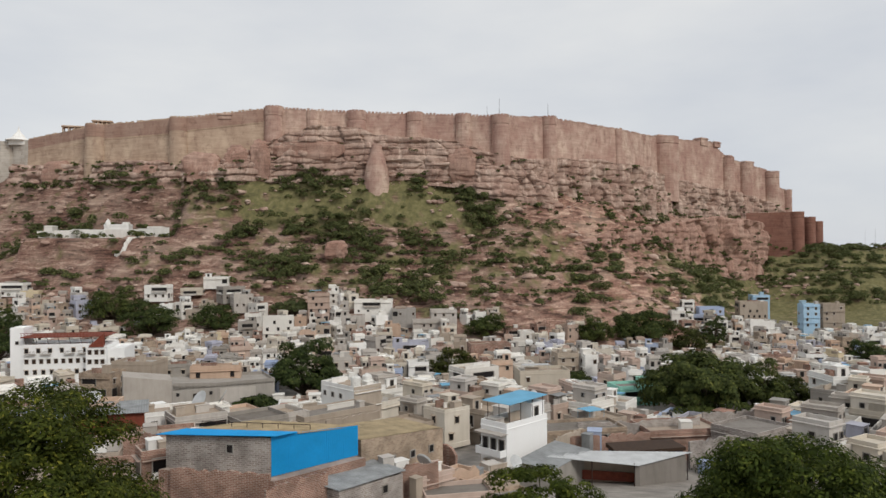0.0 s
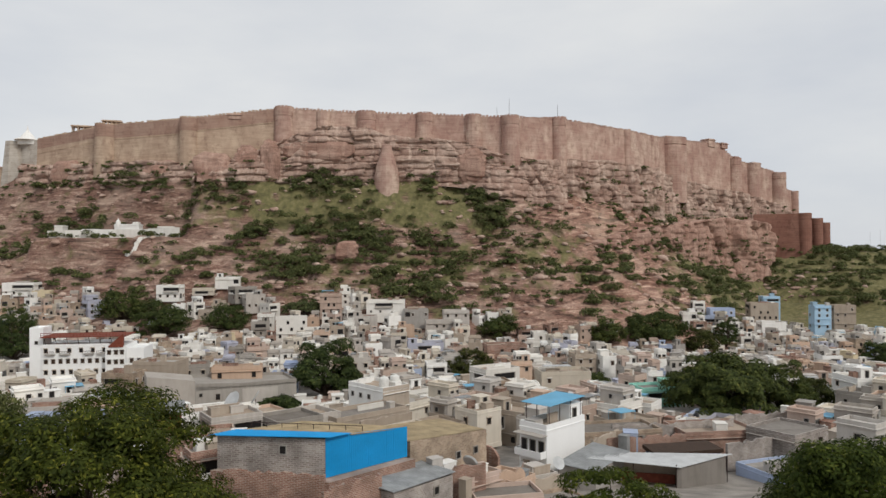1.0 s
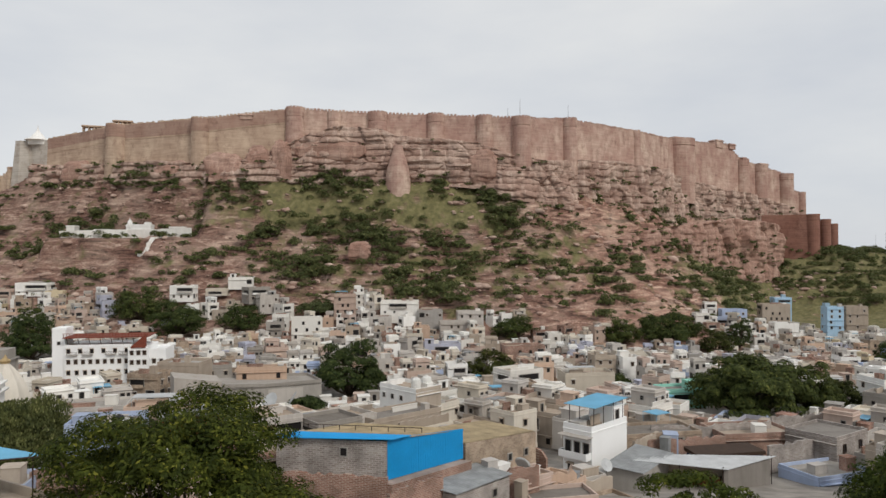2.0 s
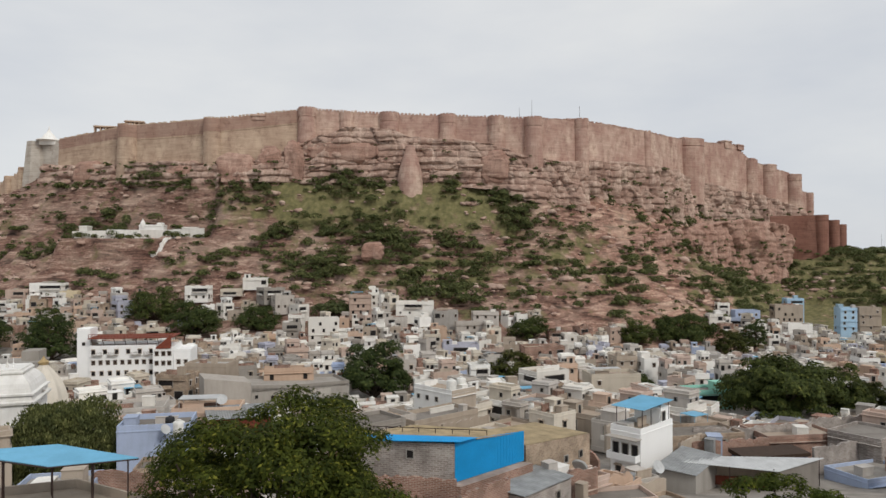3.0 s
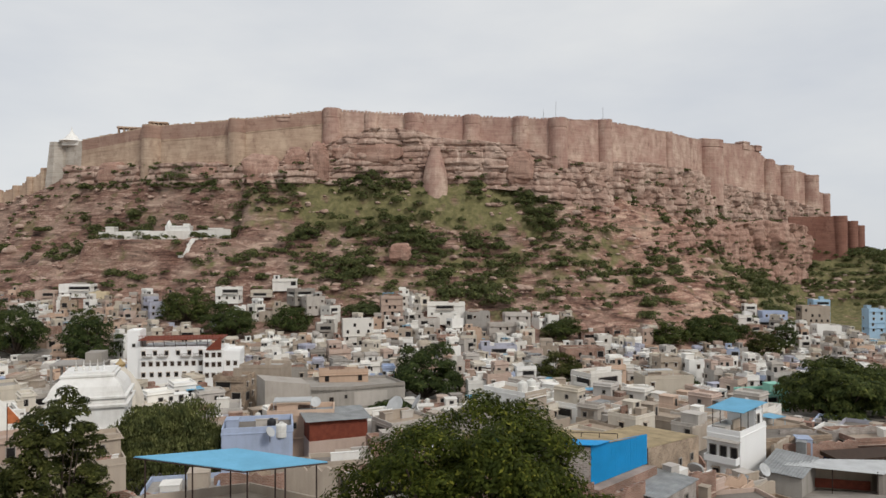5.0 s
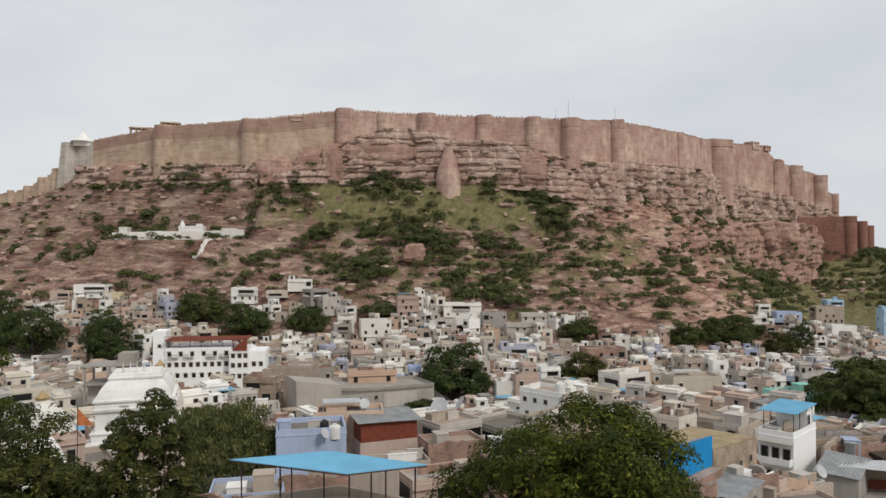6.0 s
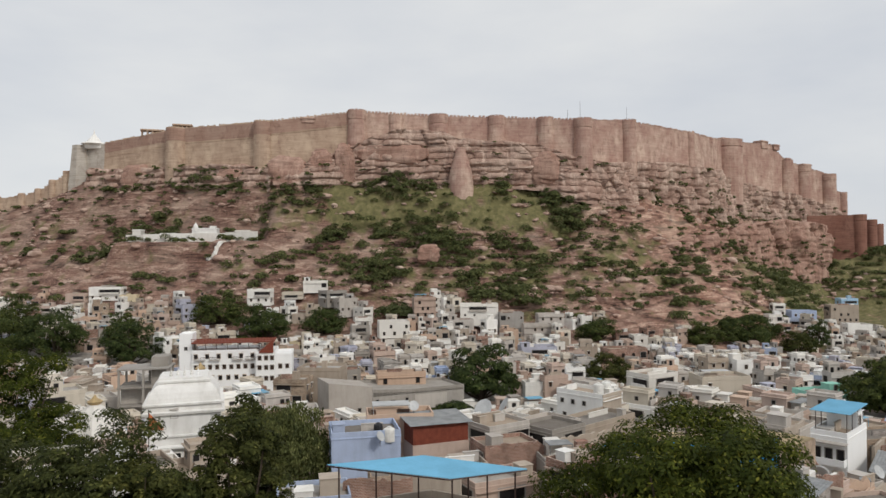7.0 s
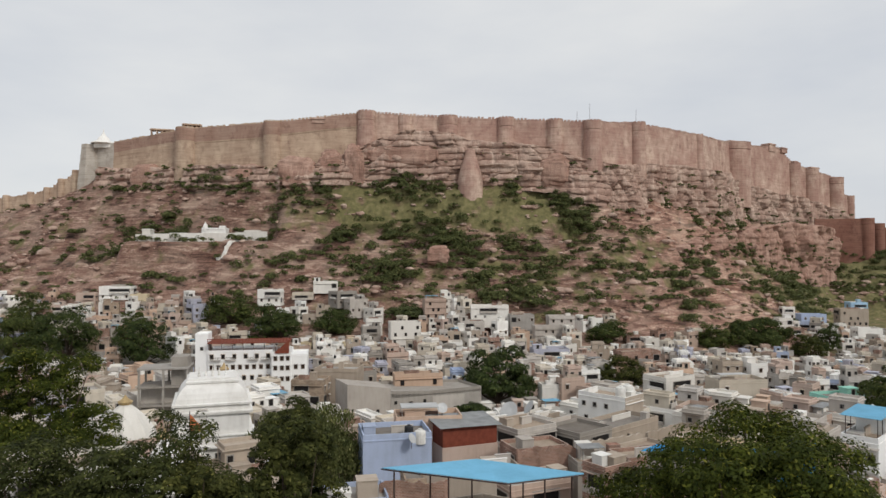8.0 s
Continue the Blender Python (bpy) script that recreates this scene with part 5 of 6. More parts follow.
for p, q, pz, qz in zip(GP, GP[1:] + GP[:1], GT, GT[1:] + GT[:1]):
    dx, dy = q[0] - p[0], q[1] - p[1]
    n = math.hypot(dx, dy)
    ox, oy = -dy / n * 0.2, dx / n * 0.2
    slab("parapet", grey, [p, q, (q[0] + ox, q[1] + oy), (p[0] + ox, p[1] + oy)], -4.2, [pz, qz, qz, pz], GREY)
slab("whitewashed_panel", grey, [(-61.4, 194.7), (-52.6, 198.4), (-52.6, 198.46), (-61.4, 194.76)], -8.5, -4.6, LIGHTGREY)
wing = thing("cement_annex", 0, 0, 0, 0, "beige-grey rendered annex joined to a cement building", "building")
WP = [(-83.4, 184.6), (-72.55, 189.45), (-77, 199), (-88, 194)]
slab("body", wing, WP, -13, [0.4, -1.4, -1.4, 0.4], LIGHTGREY)
for f, z in ((0.12, -5.4), (0.5, -6.2), (0.85, -5.6), (0.5, -9.5)):
    wall_window(grey, GP[0], GP[1], f, z, WIN_WHITE if f == 0.5 else WIN_SMALL)
for f in (0.3, 0.7):
    wall_window(wing, WP[0], WP[1], f, -7.2, WIN_SMALL)
guard(-70, 196, 18, -11.5)
house(-66, 206, 14, 4.5, 0.2, 12, PEACH, random.Random(41), base=-4, label="peach-painted rooftop rooms on a cement building", stair=False, hole=0.3)
house(-89, 208, 12.5, 9, 1.6, -6, BEIGE, random.Random(42), hole=1.0, stair=False, see=True)
house(-95.6, 199, 9, 8, -0.2, -6, TANBLOCK, random.Random(43), win=WIN_WOOD, stair=False, see=True)

# the white hotel with the red roof terrace
hotel = thing("white_hotel", -121.5, 228, -10, 9, "long white hotel with balconies and a red-railed roof terrace", "hotel")
def hotel_block(name, x0, x1, y0, y1, z1):
    bm = bmesh.new()
    stack(bm, x1 - x0, y1 - y0, [(0, 0), (0, z1 - 0.7), (0.08, z1 - 0.68), (0.08, z1 - 0.5), (0, z1 - 0.48), (0, z1)], (0.22, z1 - 0.5))
    o = part(name, bm, FRESH, hotel)
    o.matrix_basis = pose((x0 + x1) / 2, (y0 + y1) / 2, 0)
    return o
hotel_block("body", -12.0, 8.0, -2, 10, 14.0)
hotel_block("tower", -16.0, -12.02, -1, 6, 19.3)
hotel_block("wing", 8.02, 14.0, -6, 8, 13.6)
hotel_block("wing", 14.02, 19.0, -4, 8, 12.6)
for z, me, n in ((8.6, WIN_WOOD, 9), (12.0, WIN, 6), (5.2, WIN, 8)):
    for k in range(n):
        share("window", me, hotel, pose(-10.8 + 17.4 * k / (n - 1), -2, z))
for x in (9.2, 11.2, 13.0):
    for z in (5.2, 8.6, 11.6):
        share("window", WIN_WOOD, hotel, pose(x, -6, z))
for x in (15.4, 17.6):
    for z in (5.2, 8.6):
        share("window", WIN_WOOD, hotel, pose(x, -4, z))
share("window", WIN_SMALL, hotel, pose(-14, -1, 14.5))
for x in (-9.6, -5.0, 2.0, 6.0):
    bm = bmesh.new()
    box(bm, x - 1.6, x + 1.6, -3.0, -1.98, 10.75, 10.9)
    bal = part("balcony", bm, LIGHTGREY, hotel)
    bm = bmesh.new()
    for k in range(9):
        rod(bm, (x - 1.5 + k * 0.375, -2.95, 10.9), (x - 1.5 + k * 0.375, -2.95, 11.75), 0.04, n=4)
    box(bm, x - 1.6, x + 1.6, -3.0, -2.9, 11.75, 11.84)
    part("railing", bm, STEEL, bal)
bm = bmesh.new()
box(bm, -12.0, 13.5, -3.6, 8, 16.2, 16.5)
ter = part("terrace", bm, REDPAINT, hotel, "red-brown timber roof terrace")
bm = bmesh.new()
for k in range(27):
    rod(bm, (-11.8 + k * 0.97, -3.5, 16.5), (-11.8 + k * 0.97, -3.5, 17.7), 0.07, n=4)
box(bm, -12.0, 13.5, -3.56, -3.44, 17.6, 17.75)
box(bm, -12.0, 13.5, -3.56, -3.44, 17.0, 17.1)
part("railing", bm, REDPAINT, ter)
for k in range(8):
    bm = bmesh.new()
    rod(bm, (-11 + k * 3.3, -1.6, 13.6), (-11 + k * 3.3, -3.2, 16.2), 0.1, n=5)
    part("post", bm, WOOD, hotel)
slab("stair_flight", hotel, [(9.0, -6.4), (13.4, -6.4), (13.4, -5.0), (9.0, -5.0)], 13.2, [13.6, 17.4, 17.4, 13.6], REDPAINT, "red-brown outside stair")
guard(-120, 229, 17, -7.5)

# unfinished concrete frame
frame_b = thing("unfinished_building", -128, 178, -9, 12, "unfinished grey concrete building with open storeys", "building")
for z in (6.0, 10.5, 15.0):
    bm = bmesh.new()
    box(bm, -6, 6, -4.5, 4.5, z, z + 0.35)
    part("floor_slab", bm, GREY, frame_b)
for x in (-5.6, 0, 5.6):
    for yy in (-4.1, 4.1):
        bm = bmesh.new()
        box(bm, x - 0.25, x + 0.25, yy - 0.25, yy + 0.25, 0, 15.0)
        part("column", bm, GREY, frame_b)
slab("body", frame_b, [(-5.8, -1), (5.8, -1), (5.8, 4.0), (-5.8, 4.0)], 0, 10.48, LIGHTGREY)
slab("stair_room", frame_b, [(1.5, -2), (5.5, -2), (5.5, 3.5), (1.5, 3.5)], 10.86, 17.8, GREY)
guard(-128, 178, 8, 0)

# the white temple with its stepped dome, and two spires by it
temple = thing("white_temple", -98.8, 124.5, -3.7, 18, "whitewashed temple with a stepped curved roof and pot finials", "temple")
bm = bmesh.new()
stack(bm, 13.0, 13.0, [(0, -3), (0, 5.6), (0.9, 5.7), (0.9, 5.95), (0, 6.1), (0, 7.4), (0.25, 7.45), (0.25, 7.65), (-0.5, 7.7), (-0.5, 11.0)])
part("body", bm, AGED, temple)
bm = bmesh.new()
stack(bm, 11.2, 11.2, [(0, 11.0), (0.9, 11.1), (1.0, 11.5), (0.5, 11.7), (0.4, 12.5), (0.8, 12.6), (0.8, 12.9), (0.3, 13.0), (0.15, 13.7), (-0.2, 14.5), (-0.8, 15.3), (-1.5, 15.9), (-1.3, 16.05), (-1.3, 16.35), (-1.6, 16.5), (-1.7, 16.8)])
part("dome", bm, AGED, temple, "stepped whitewashed curved roof")
for k in range(5):
    bm = bmesh.new()
    lathe(bm, [(0.2, 16.7), (0.3, 17.0), (0.14, 17.25), (0.2, 17.45), (0.06, 17.8), (0.03, 18.6)], 10, -2.2 + k * 1.1, -1.5 + (k % 2) * 0.6)
    part("finial", bm, AGED, temple, "weathered pot finial")
ARCH = window_mesh(1.1, 2.3, 0.18, False, WHITE, DARK)
for k in range(6):
    share("window", ARCH, temple, pose(-5.0 + k * 2.0, -6.5, 3.6))
    share("window", ARCH, temple, pose(0, 0, 0, 0, 0, 90) @ pose(-5.0 + k * 2.0, -6.5, 3.6))
    share("window", ARCH, temple, pose(0, 0, 0, 0, 0, -90) @ pose(-5.0 + k * 2.0, -6.5, 3.6))
share("window", WIN_WOOD, temple, pose(-1.5, -5.9, 11.2))
share("window", WIN_WOOD, temple, pose(0, 0, 0, 0, 0, 90) @ pose(1.5, -5.9, 11.2))
guard(-98.8, 124.5, 9, 5)


def spire(x, y, base, top, r, material, label):
    ob = thing("temple_spire", x, y, base, 20, label, "temple")
    h = top - base
    bm = bmesh.new()
    stack(bm, r * 2, r * 2, [(0, 0), (0, h * 0.42), (0.25, h * 0.425), (0.25, h * 0.45)])
    part("body", bm, material, ob)
    bm = bmesh.new()
    rings = [(r * 1.02 * (1 - (k / 9) ** 2.1 * 0.88), h * 0.45 + h * 0.46 * k / 9) for k in range(10)]
    lathe(bm, rings, 16)
    for v in bm.verts:
        a = math.atan2(v.co.y, v.co.x)
        s = 1 + 0.07 * math.cos(8 * a)
        v.co.x *= s
        v.co.y *= s
    part("dome", bm, material, ob)
    bm = bmesh.new()
    lathe(bm, [(r * 0.2, h * 0.9), (r * 0.26, h * 0.93), (r * 0.1, h * 0.96), (0.04, h)], 10)
    part("finial", bm, GILT, ob)
    guard(x, y, r + 1.5, base + h * 0.3)
    return ob


spire(-103.5, 146, -6, 12.0, 4.2, CREAM, "cream ribbed temple spire")
spire(-108.5, 112, -3, 12.0, 4.6, WHITE, "white ribbed temple dome")
spire(-88, 76, 4, 15.5, 2.2, WHITE, "small white shrine spire beside trees")
flag = thing("saffron_flag", -87.5, 82, 5, 0, "small saffron flag on a thin pole", "flag")
bm = bmesh.new()
rod(bm, (0, 0, 0), (0, 0, 11), 0.05)
part("pole", bm, STEEL, flag)
bm = bmesh.new()
prism(bm, [(0.05, 0), (1.6, 0.3), (1.6, 0.34), (0.05, 0.06)], 8.6, [10.6, 8.7, 8.7, 10.6])
part("cloth", bm, ORANGE, flag)
house(-99, 76, 14, 8, 12.3, 12, WHITE, random.Random(51), label="low white building with moulded cornice under trees", stair=False, hole=0.4, base=4)

# azure canopy on the near roof terrace
terr = thing("roof_terrace_house", 0, 0, 0, 0, "tan house with an open roof terrace below a blue canopy", "house")
TP = [(-63.8, 60.6), (-52.8, 56.2), (-44.6, 58.8), (-54.5, 64.5)]
slab("body", terr, TP, 0, 11.6, BEIGE)
for p, q in zip(TP, TP[1:] + TP[:1]):
    dx, dy = q[0] - p[0], q[1] - p[1]
    n = math.hypot(dx, dy)
    slab("parapet", terr, [p, q, (q[0] - dy / n * 0.2, q[1] + dx / n * 0.2), (p[0] - dy / n * 0.2, p[1] + dx / n * 0.2)], 11.6, 12.4, BEIGE)
KEEP_OUT.append((-54, 60.5, 9))
canopy = thing("terrace_canopy", 0, 0, 11.6, 0, "azure ribbed sheet canopy on thin steel posts", "canopy")
bm = bmesh.new()
CP = [(-63.4, 60.4, 4.3), (-53.0, 56.8, 4.2), (-46.5, 58.7, 4.35), (-55.2, 62.5, 4.45)]
sheet(bm, *CP, 0.28, 0.03)
part("roof_sheet", bm, AZURESHEET, canopy)
for p, q in zip(CP, CP[1:] + CP[:1]):
    bm = bmesh.new()
    rod(bm, Vector(p) - Vector((0, 0, 0.14)), Vector(q) - Vector((0, 0, 0.14)), 0.06)
    part("beam", bm, STEEL, canopy)
    for f in (0.06, 0.53):
        c = Vector(p).lerp(Vector(q), f).lerp(Vector((-54.6, 59.6, 4.3)), 0.06)
        bm = bmesh.new()
        rod(bm, (c.x, c.y, 0), (c.x, c.y, c.z - 0.1), 0.07)
        part("post", bm, STEEL, canopy)

# blue-washed house, peach rooms and the red shed
house(-66, 111.5, 10.5, 8, 7.0, 12, BLUEWASH, random.Random(61), hole=1.0, stair=False, label="pale blue washed house with rooftop tanks", base=-6)
water_tank(-63.6, 110, 6.2, False, 1.0)
water_tank(-61.8, 108.8, 5.2, True, 1.25)
house(-61, 120.5, 11, 6, 7.4, 8, PEACH, random.Random(62), hole=0.3, stair=False, label="peach and pink rooms with an open door", base=-6)
red = thing("red_boarded_shed", -55, 118, -5, 22, "red-brown boarded rooftop room with a tin roof", "shed")
slab("body", red, [(-4.9, -3), (4.9, -3), (4.9, 3), (-4.9, 3)], 0, 8.2, PINK)
slab("boarding", red, [(-4.8, -2.9), (4.8, -2.9), (4.8, 2.9), (-4.8, 2.9)], 8.2, 11.3, REDPAINT)
bm = bmesh.new()
sheet(bm, (-5.5, -3.7, 11.5), (5.5, -3.7, 11.3), (5.5, 3.7, 12.0), (-5.5, 3.7, 12.2), 0.4)
part("roof_sheet", bm, TIN, red, "weathered tin sheet")
guard(-55, 118, 6, 0)
for k, (x, y, w, d, top, yaw, m) in enumerate(((-44, 112, 9, 6, 4.6, 20, BRICK), (-52, 104, 9, 5, 3.6, 15, BEIGE), (-60, 100, 8, 6, 3.6, 10, TANBLOCK), (-46, 100, 10, 6, 3.0, 25, PINK), (-44, 126, 9, 7, 4.4, 35, LIGHTGREY),
                                              (-51, 132, 10, 7, 3.8, 30, WHITE), (-34, 128, 9, 8, 3.4, 40, GREY), (-64, 132, 10, 8, 3.2, 20, LIGHTGREY), (-76, 126, 9, 8, 3.6, 20, PINK), (-86, 150, 12, 10, 1.4, 15, LIGHTGREY), (-70, 90, 9, 7, 4.2, 12, BLUEWASH))):
    house(x, y, w, d, top, yaw, m, random.Random(300 + k), stair=False, hole=0.4, parapet=0.7, base=min(-5.0, top - 6))

# middle distance
for k, (x, y, w, d, top, yaw, m, label) in enumerate((
        (54, 203, 12, 8, -5.4, 12, MINT, "mint-green painted house beside a big tree"), (29.5, 214, 15, 9, -2.7, 6, CREAM, "cream house with balcony rails and a pink upper room"),
        (9, 213, 12, 9, -1.6, 30, WHITE, "white stepped house with small windows"), (18, 282, 16, 9, -3.4, 8, BRICK, "windowless red brick house among low roofs"),
        (-14, 300, 15, 9, -4.8, 5, LILAC, "grey-lilac washed long house"), (-35.5, 362, 19, 9, 9.0, 0, WHITE, "white house with a crenellated parapet below the hill"),
        (-63.6, 362, 11, 9, 12.4, 10, PINK, "dusty pink house on the hill's foot"), (-77, 331, 14, 9, 3.4, 12, WHITE, "tall plain white house with small windows"),
        (-123, 386, 13, 8, 20.4, 8, WHITE, "white house high on the hill's foot"), (-112, 374, 12, 9, 15.5, 40, GREY, "tall grey cement house on the slope"),
        (-134, 380, 11, 8, 14.5, 5, CREAM, "cream house on the slope"), (-150, 374, 12, 8, 16.5, 0, WHITE, "white house on the slope"), (-104, 366, 10, 8, 12, 30, LIGHTGREY, "pale grey house on the slope"),
        (-240, 394, 17, 9, 17.3, 4, WHITE, "white two-storey house at the hill's foot"), (-254, 389, 10, 8, 14, 4, PINK, "pink house at the hill's foot"), (-226, 390, 9, 8, 13, 10, YELLOW, "pale yellow house at the hill's foot"),
        (57, 362, 11, 8, -9.6, 10, PEACH, "peach-painted house at the edge of town"), (157, 418, 14, 9, -0.2, -6, BLUEWASH, "pale blue house under the hill"), (184, 424, 16, 9, 2.5, -4, BEIGE, "tall beige block under the hill"),
        (176, 395, 13, 9, -6.0, -4, WHITE, "white house with a row of windows"), (207, 402, 9, 8, 2.4, -4, SKYBLUE, "bright sky-blue house under the hill"), (194, 436, 10, 8, 5.5, -4, SKYBLUE, "blue house with rooftop tanks"),
        (224, 410, 12, 8, 2.0, -5, BEIGE, "beige house under the hill"), (146, 408, 12, 8, -4.0, -6, BLUEWASH, "pale blue house under the hill"), (-45, 352, 12, 8, 2, 5, LIGHTGREY, "grey house with open ground floor"),
        (-20, 356, 12, 8, 4.8, 5, GREY, "grey stepped house at the hill's foot"), (0, 358, 13, 8, 4.0, 4, LIGHTGREY, "pale grey house at the hill's foot"), (-8, 346, 14, 8, 0.0, 4, LIGHTGREY, "pale grey house with white trim"))):
    house(x, y, w, d, top, yaw, m, random.Random(500 + k), hole=0.5, label=label, stair=k % 4 == 0, see=k < 8)

# ---- on the hillside: the white shrine, its wall and steps ----
shrine = thing("hillside_shrine", 0, 0, 0, 0, "whitewashed shrine enclosure on the slope with a small dome", "shrine")
run = [(-246 + 10 * k, 430.5 + 2.2 * math.cos((k - 4) * 0.5)) for k in range(9)]
for k, ((ax, ay), (bx, by)) in enumerate(zip(run, run[1:])):
    slab("enclosure_wall", shrine, [(ax, ay), (bx, by), (bx, by + 0.8), (ax, ay + 0.8)], 38, (47.2, 47.6, 48.2, 48.0, 48.0, 48.0, 48.4, 48.9)[k], WHITE)
for x0, x1, y0, top in ((-207, -192, 433, 51.2), (-197, -194, 436, 52.6), (-243, -238, 432, 50.6), (-181, -172, 434, 49.8)):
    bm = bmesh.new()
    stack(bm, x1 - x0, 6.0, [(0, 0), (0, top - 39), (0.25, top - 38.9), (0.25, top - 38.6), (0, top - 38.5), (0, top - 38)])
    part("cell", bm, WHITE, shrine).matrix_basis = pose((x0 + x1) / 2, y0 + 3, 38)
bm = bmesh.new()
lathe(bm, [(1.5, 49), (1.5, 51.6), (1.35, 52.6), (1.0, 53.4), (0.4, 54.0), (0.08, 55.0)], 14, -205, 434)
part("dome", bm, WHITE, shrine)
flight = thing("white_steps", 0, 0, 0, 0, "white-edged flight of steps down the rocky slope", "steps")
for k in range(22):
    f = k / 22
    x, y = -180 - 12 * f, 426 - 11 * f
    z = max(ground_at(x + u, y + v) for u in (-1.5, 1.5) for v in (-0.4, 0.5)) + 0.2
    bm = bmesh.new()
    prism(bm, [(x - 0.9, y - 0.5), (x + 0.9, y - 0.5), (x + 0.9, y + 0.6), (x - 0.9, y + 0.6)], z - 6, z + 0.35)
    part("step", bm, WHITE, flight)

# ---- on the fort: temple dome, pavilions, turrets and masts ----
ft = thing("fort_temple", -301, 505, 112, 0, "small white temple with a domed spire on the fort wall", "temple")
slab("base", ft, [(-6, -4), (8, -4), (8, 4), (-6, 4)], -1, 2.2, WHITE)
bm = bmesh.new()
lathe(bm, [(8.6, 2.2), (8.2, 2.9), (5.6, 3.8), (4.6, 4.4), (3.2, 6.6), (1.6, 8.2), (1.2, 9.0), (0.5, 10.4), (0.1, 13)], 14, -1, 0)
part("dome", bm, WHITE, ft)


def pavilion(x, y, z, w, d, h, yaw, material, label):
    ob = thing("fort_pavilion", x, y, z, yaw, label, "pavilion")
    for i in range(5):
        for v in (-d / 2 + 0.5, d / 2 - 0.5):
            bm = bmesh.new()
            u = -w / 2 + 0.5 + (w - 1) * i / 4
            box(bm, u - 0.4, u + 0.4, v - 0.4, v + 0.4, 0, h)
            part("column", bm, material, ob)
    bm = bmesh.new()
    stack(bm, w, d, [(0.5, h), (0.5, h + 0.5), (0, h + 0.6), (0, h + 1.0)])
    part("roof", bm, material, ob)
    return ob


pavilion(-253, 488, 116.8, 15, 7, 3.4, 18, FORT_A, "flat-roofed open sandstone pavilion on the ramparts")
pavilion(-229, 478, 119.2, 12, 7, 2.6, 18, FORT_A, "flat-roofed open sandstone pavilion on the ramparts")


def turret(x, y, z, w, d, h, yaw, material, label):
    ob = thing("fort_turret", x, y, z - 3, yaw, label, "fort building")
    bm = bmesh.new()
    stack(bm, w, d, [(0, 0), (0, h + 1.6), (0.5, h + 1.7), (0.6, h + 2.2), (0, h + 2.4), (0, h + 3)])
    part("body", bm, material, ob)
    return ob


turret(186, 604, 129, 15, 10, 2.2, 30, FORT_B, "ruined sandstone building on the great bastion")
turret(232, 636, 130, 10, 8, 4.0, 35, FORT_B, "dark stepped sandstone roof block on the ramparts")
turret(248, 645, 130, 9, 6, 2.0, 35, FORT_B, "dark sandstone parapet block")
turret(262, 652, 119, 6, 6, 1.6, 30, FORT_B, "square sandstone turret on the ramparts")
turret(284, 662, 115, 12, 7, 1.2, 30, FORT_B, "sandstone bastion top with overhanging parapet")
turret(312, 673, 106.5, 8, 6, 0.8, 30, FORT_B, "ruined sandstone room on the end tower")
turret(-140, 457, 122.6, 8, 3, 0.6, 5, FORT_B, "long projecting sandstone balcony")
turret(-208, 472, 113, 5, 4, 1.5, 25, FORT_B, "small projecting sandstone oriel")
for x, y, z, h in ((38, 470, 120, 15), (72, 482, 121, 12.5), (30, 472, 121, 9), (536, 900, 24, 33), (552, 905, 24, 36)):
    mast = thing("mast", x, y, z, 0, "thin steel mast against the sky", "mast")
    bm = bmesh.new()
    rod(bm, (0, 0, -2), (0, 0, h), 0.14, 0.08)
    part("pole", bm, STEEL, mast)


# ---- clutter of the near roofs ----
def broken_wall(x, y, length, h, z, yaw, material, seed, label):
    """A ragged stretch of old walling whose top has crumbled."""
    rnd = random.Random(seed)
    n = max(4, int(length / 0.7))
    bm = bmesh.new()
    tops = [h * (0.75 + 0.3 * rnd.random()) * (1 - 0.35 * (rnd.random() < 0.15)) for _ in range(n + 1)]
    rows = []
    for k in range(n + 1):
        u = length * (k / n - 0.5)
        rows.append([bm.verts.new(p) for p in ((u, -0.25, -3.5), (u, -0.25, tops[k]), (u, 0.25, tops[k] - 0.1 * rnd.random()), (u, 0.25, -3.5))])
    for r, q in zip(rows, rows[1:]):
        for i in range(4):
            j = (i + 1) % 4
            bm.faces.new((r[j], r[i], q[i], q[j]))
    bm.faces.new(rows[0])
    bm.faces.new(list(reversed(rows[-1])))
    ob = part("broken_wall", bm, material)
    ob.matrix_basis = pose(x, y, z, 0, 0, yaw)
    return tagged(ob, label, "wall", "crumbling walls between roofs")


def dish(x, y, z, yaw, r=0.9):
    ob = thing("satellite_dish", x, y, z, yaw, "pale satellite dish on a short roof pole", "satellite dish", "rooftop dishes")
    bm = bmesh.new()
    rod(bm, (0, 0, 0), (0, 0, 1.2), 0.05)
    part("pole", bm, STEEL, ob)
    bm = bmesh.new()
    lathe(bm, [(0.05, 0.06), (r * 0.5, 0.0), (r * 0.85, -0.02), (r, 0.16), (r * 0.8, 0.12), (r * 0.4, 0.07), (0.05, 0.1)], 18)
    o = part("reflector", bm, PALETIN, ob)
    o.matrix_basis = pose(0, 0, 1.5, 58, 0, 0)
    return ob


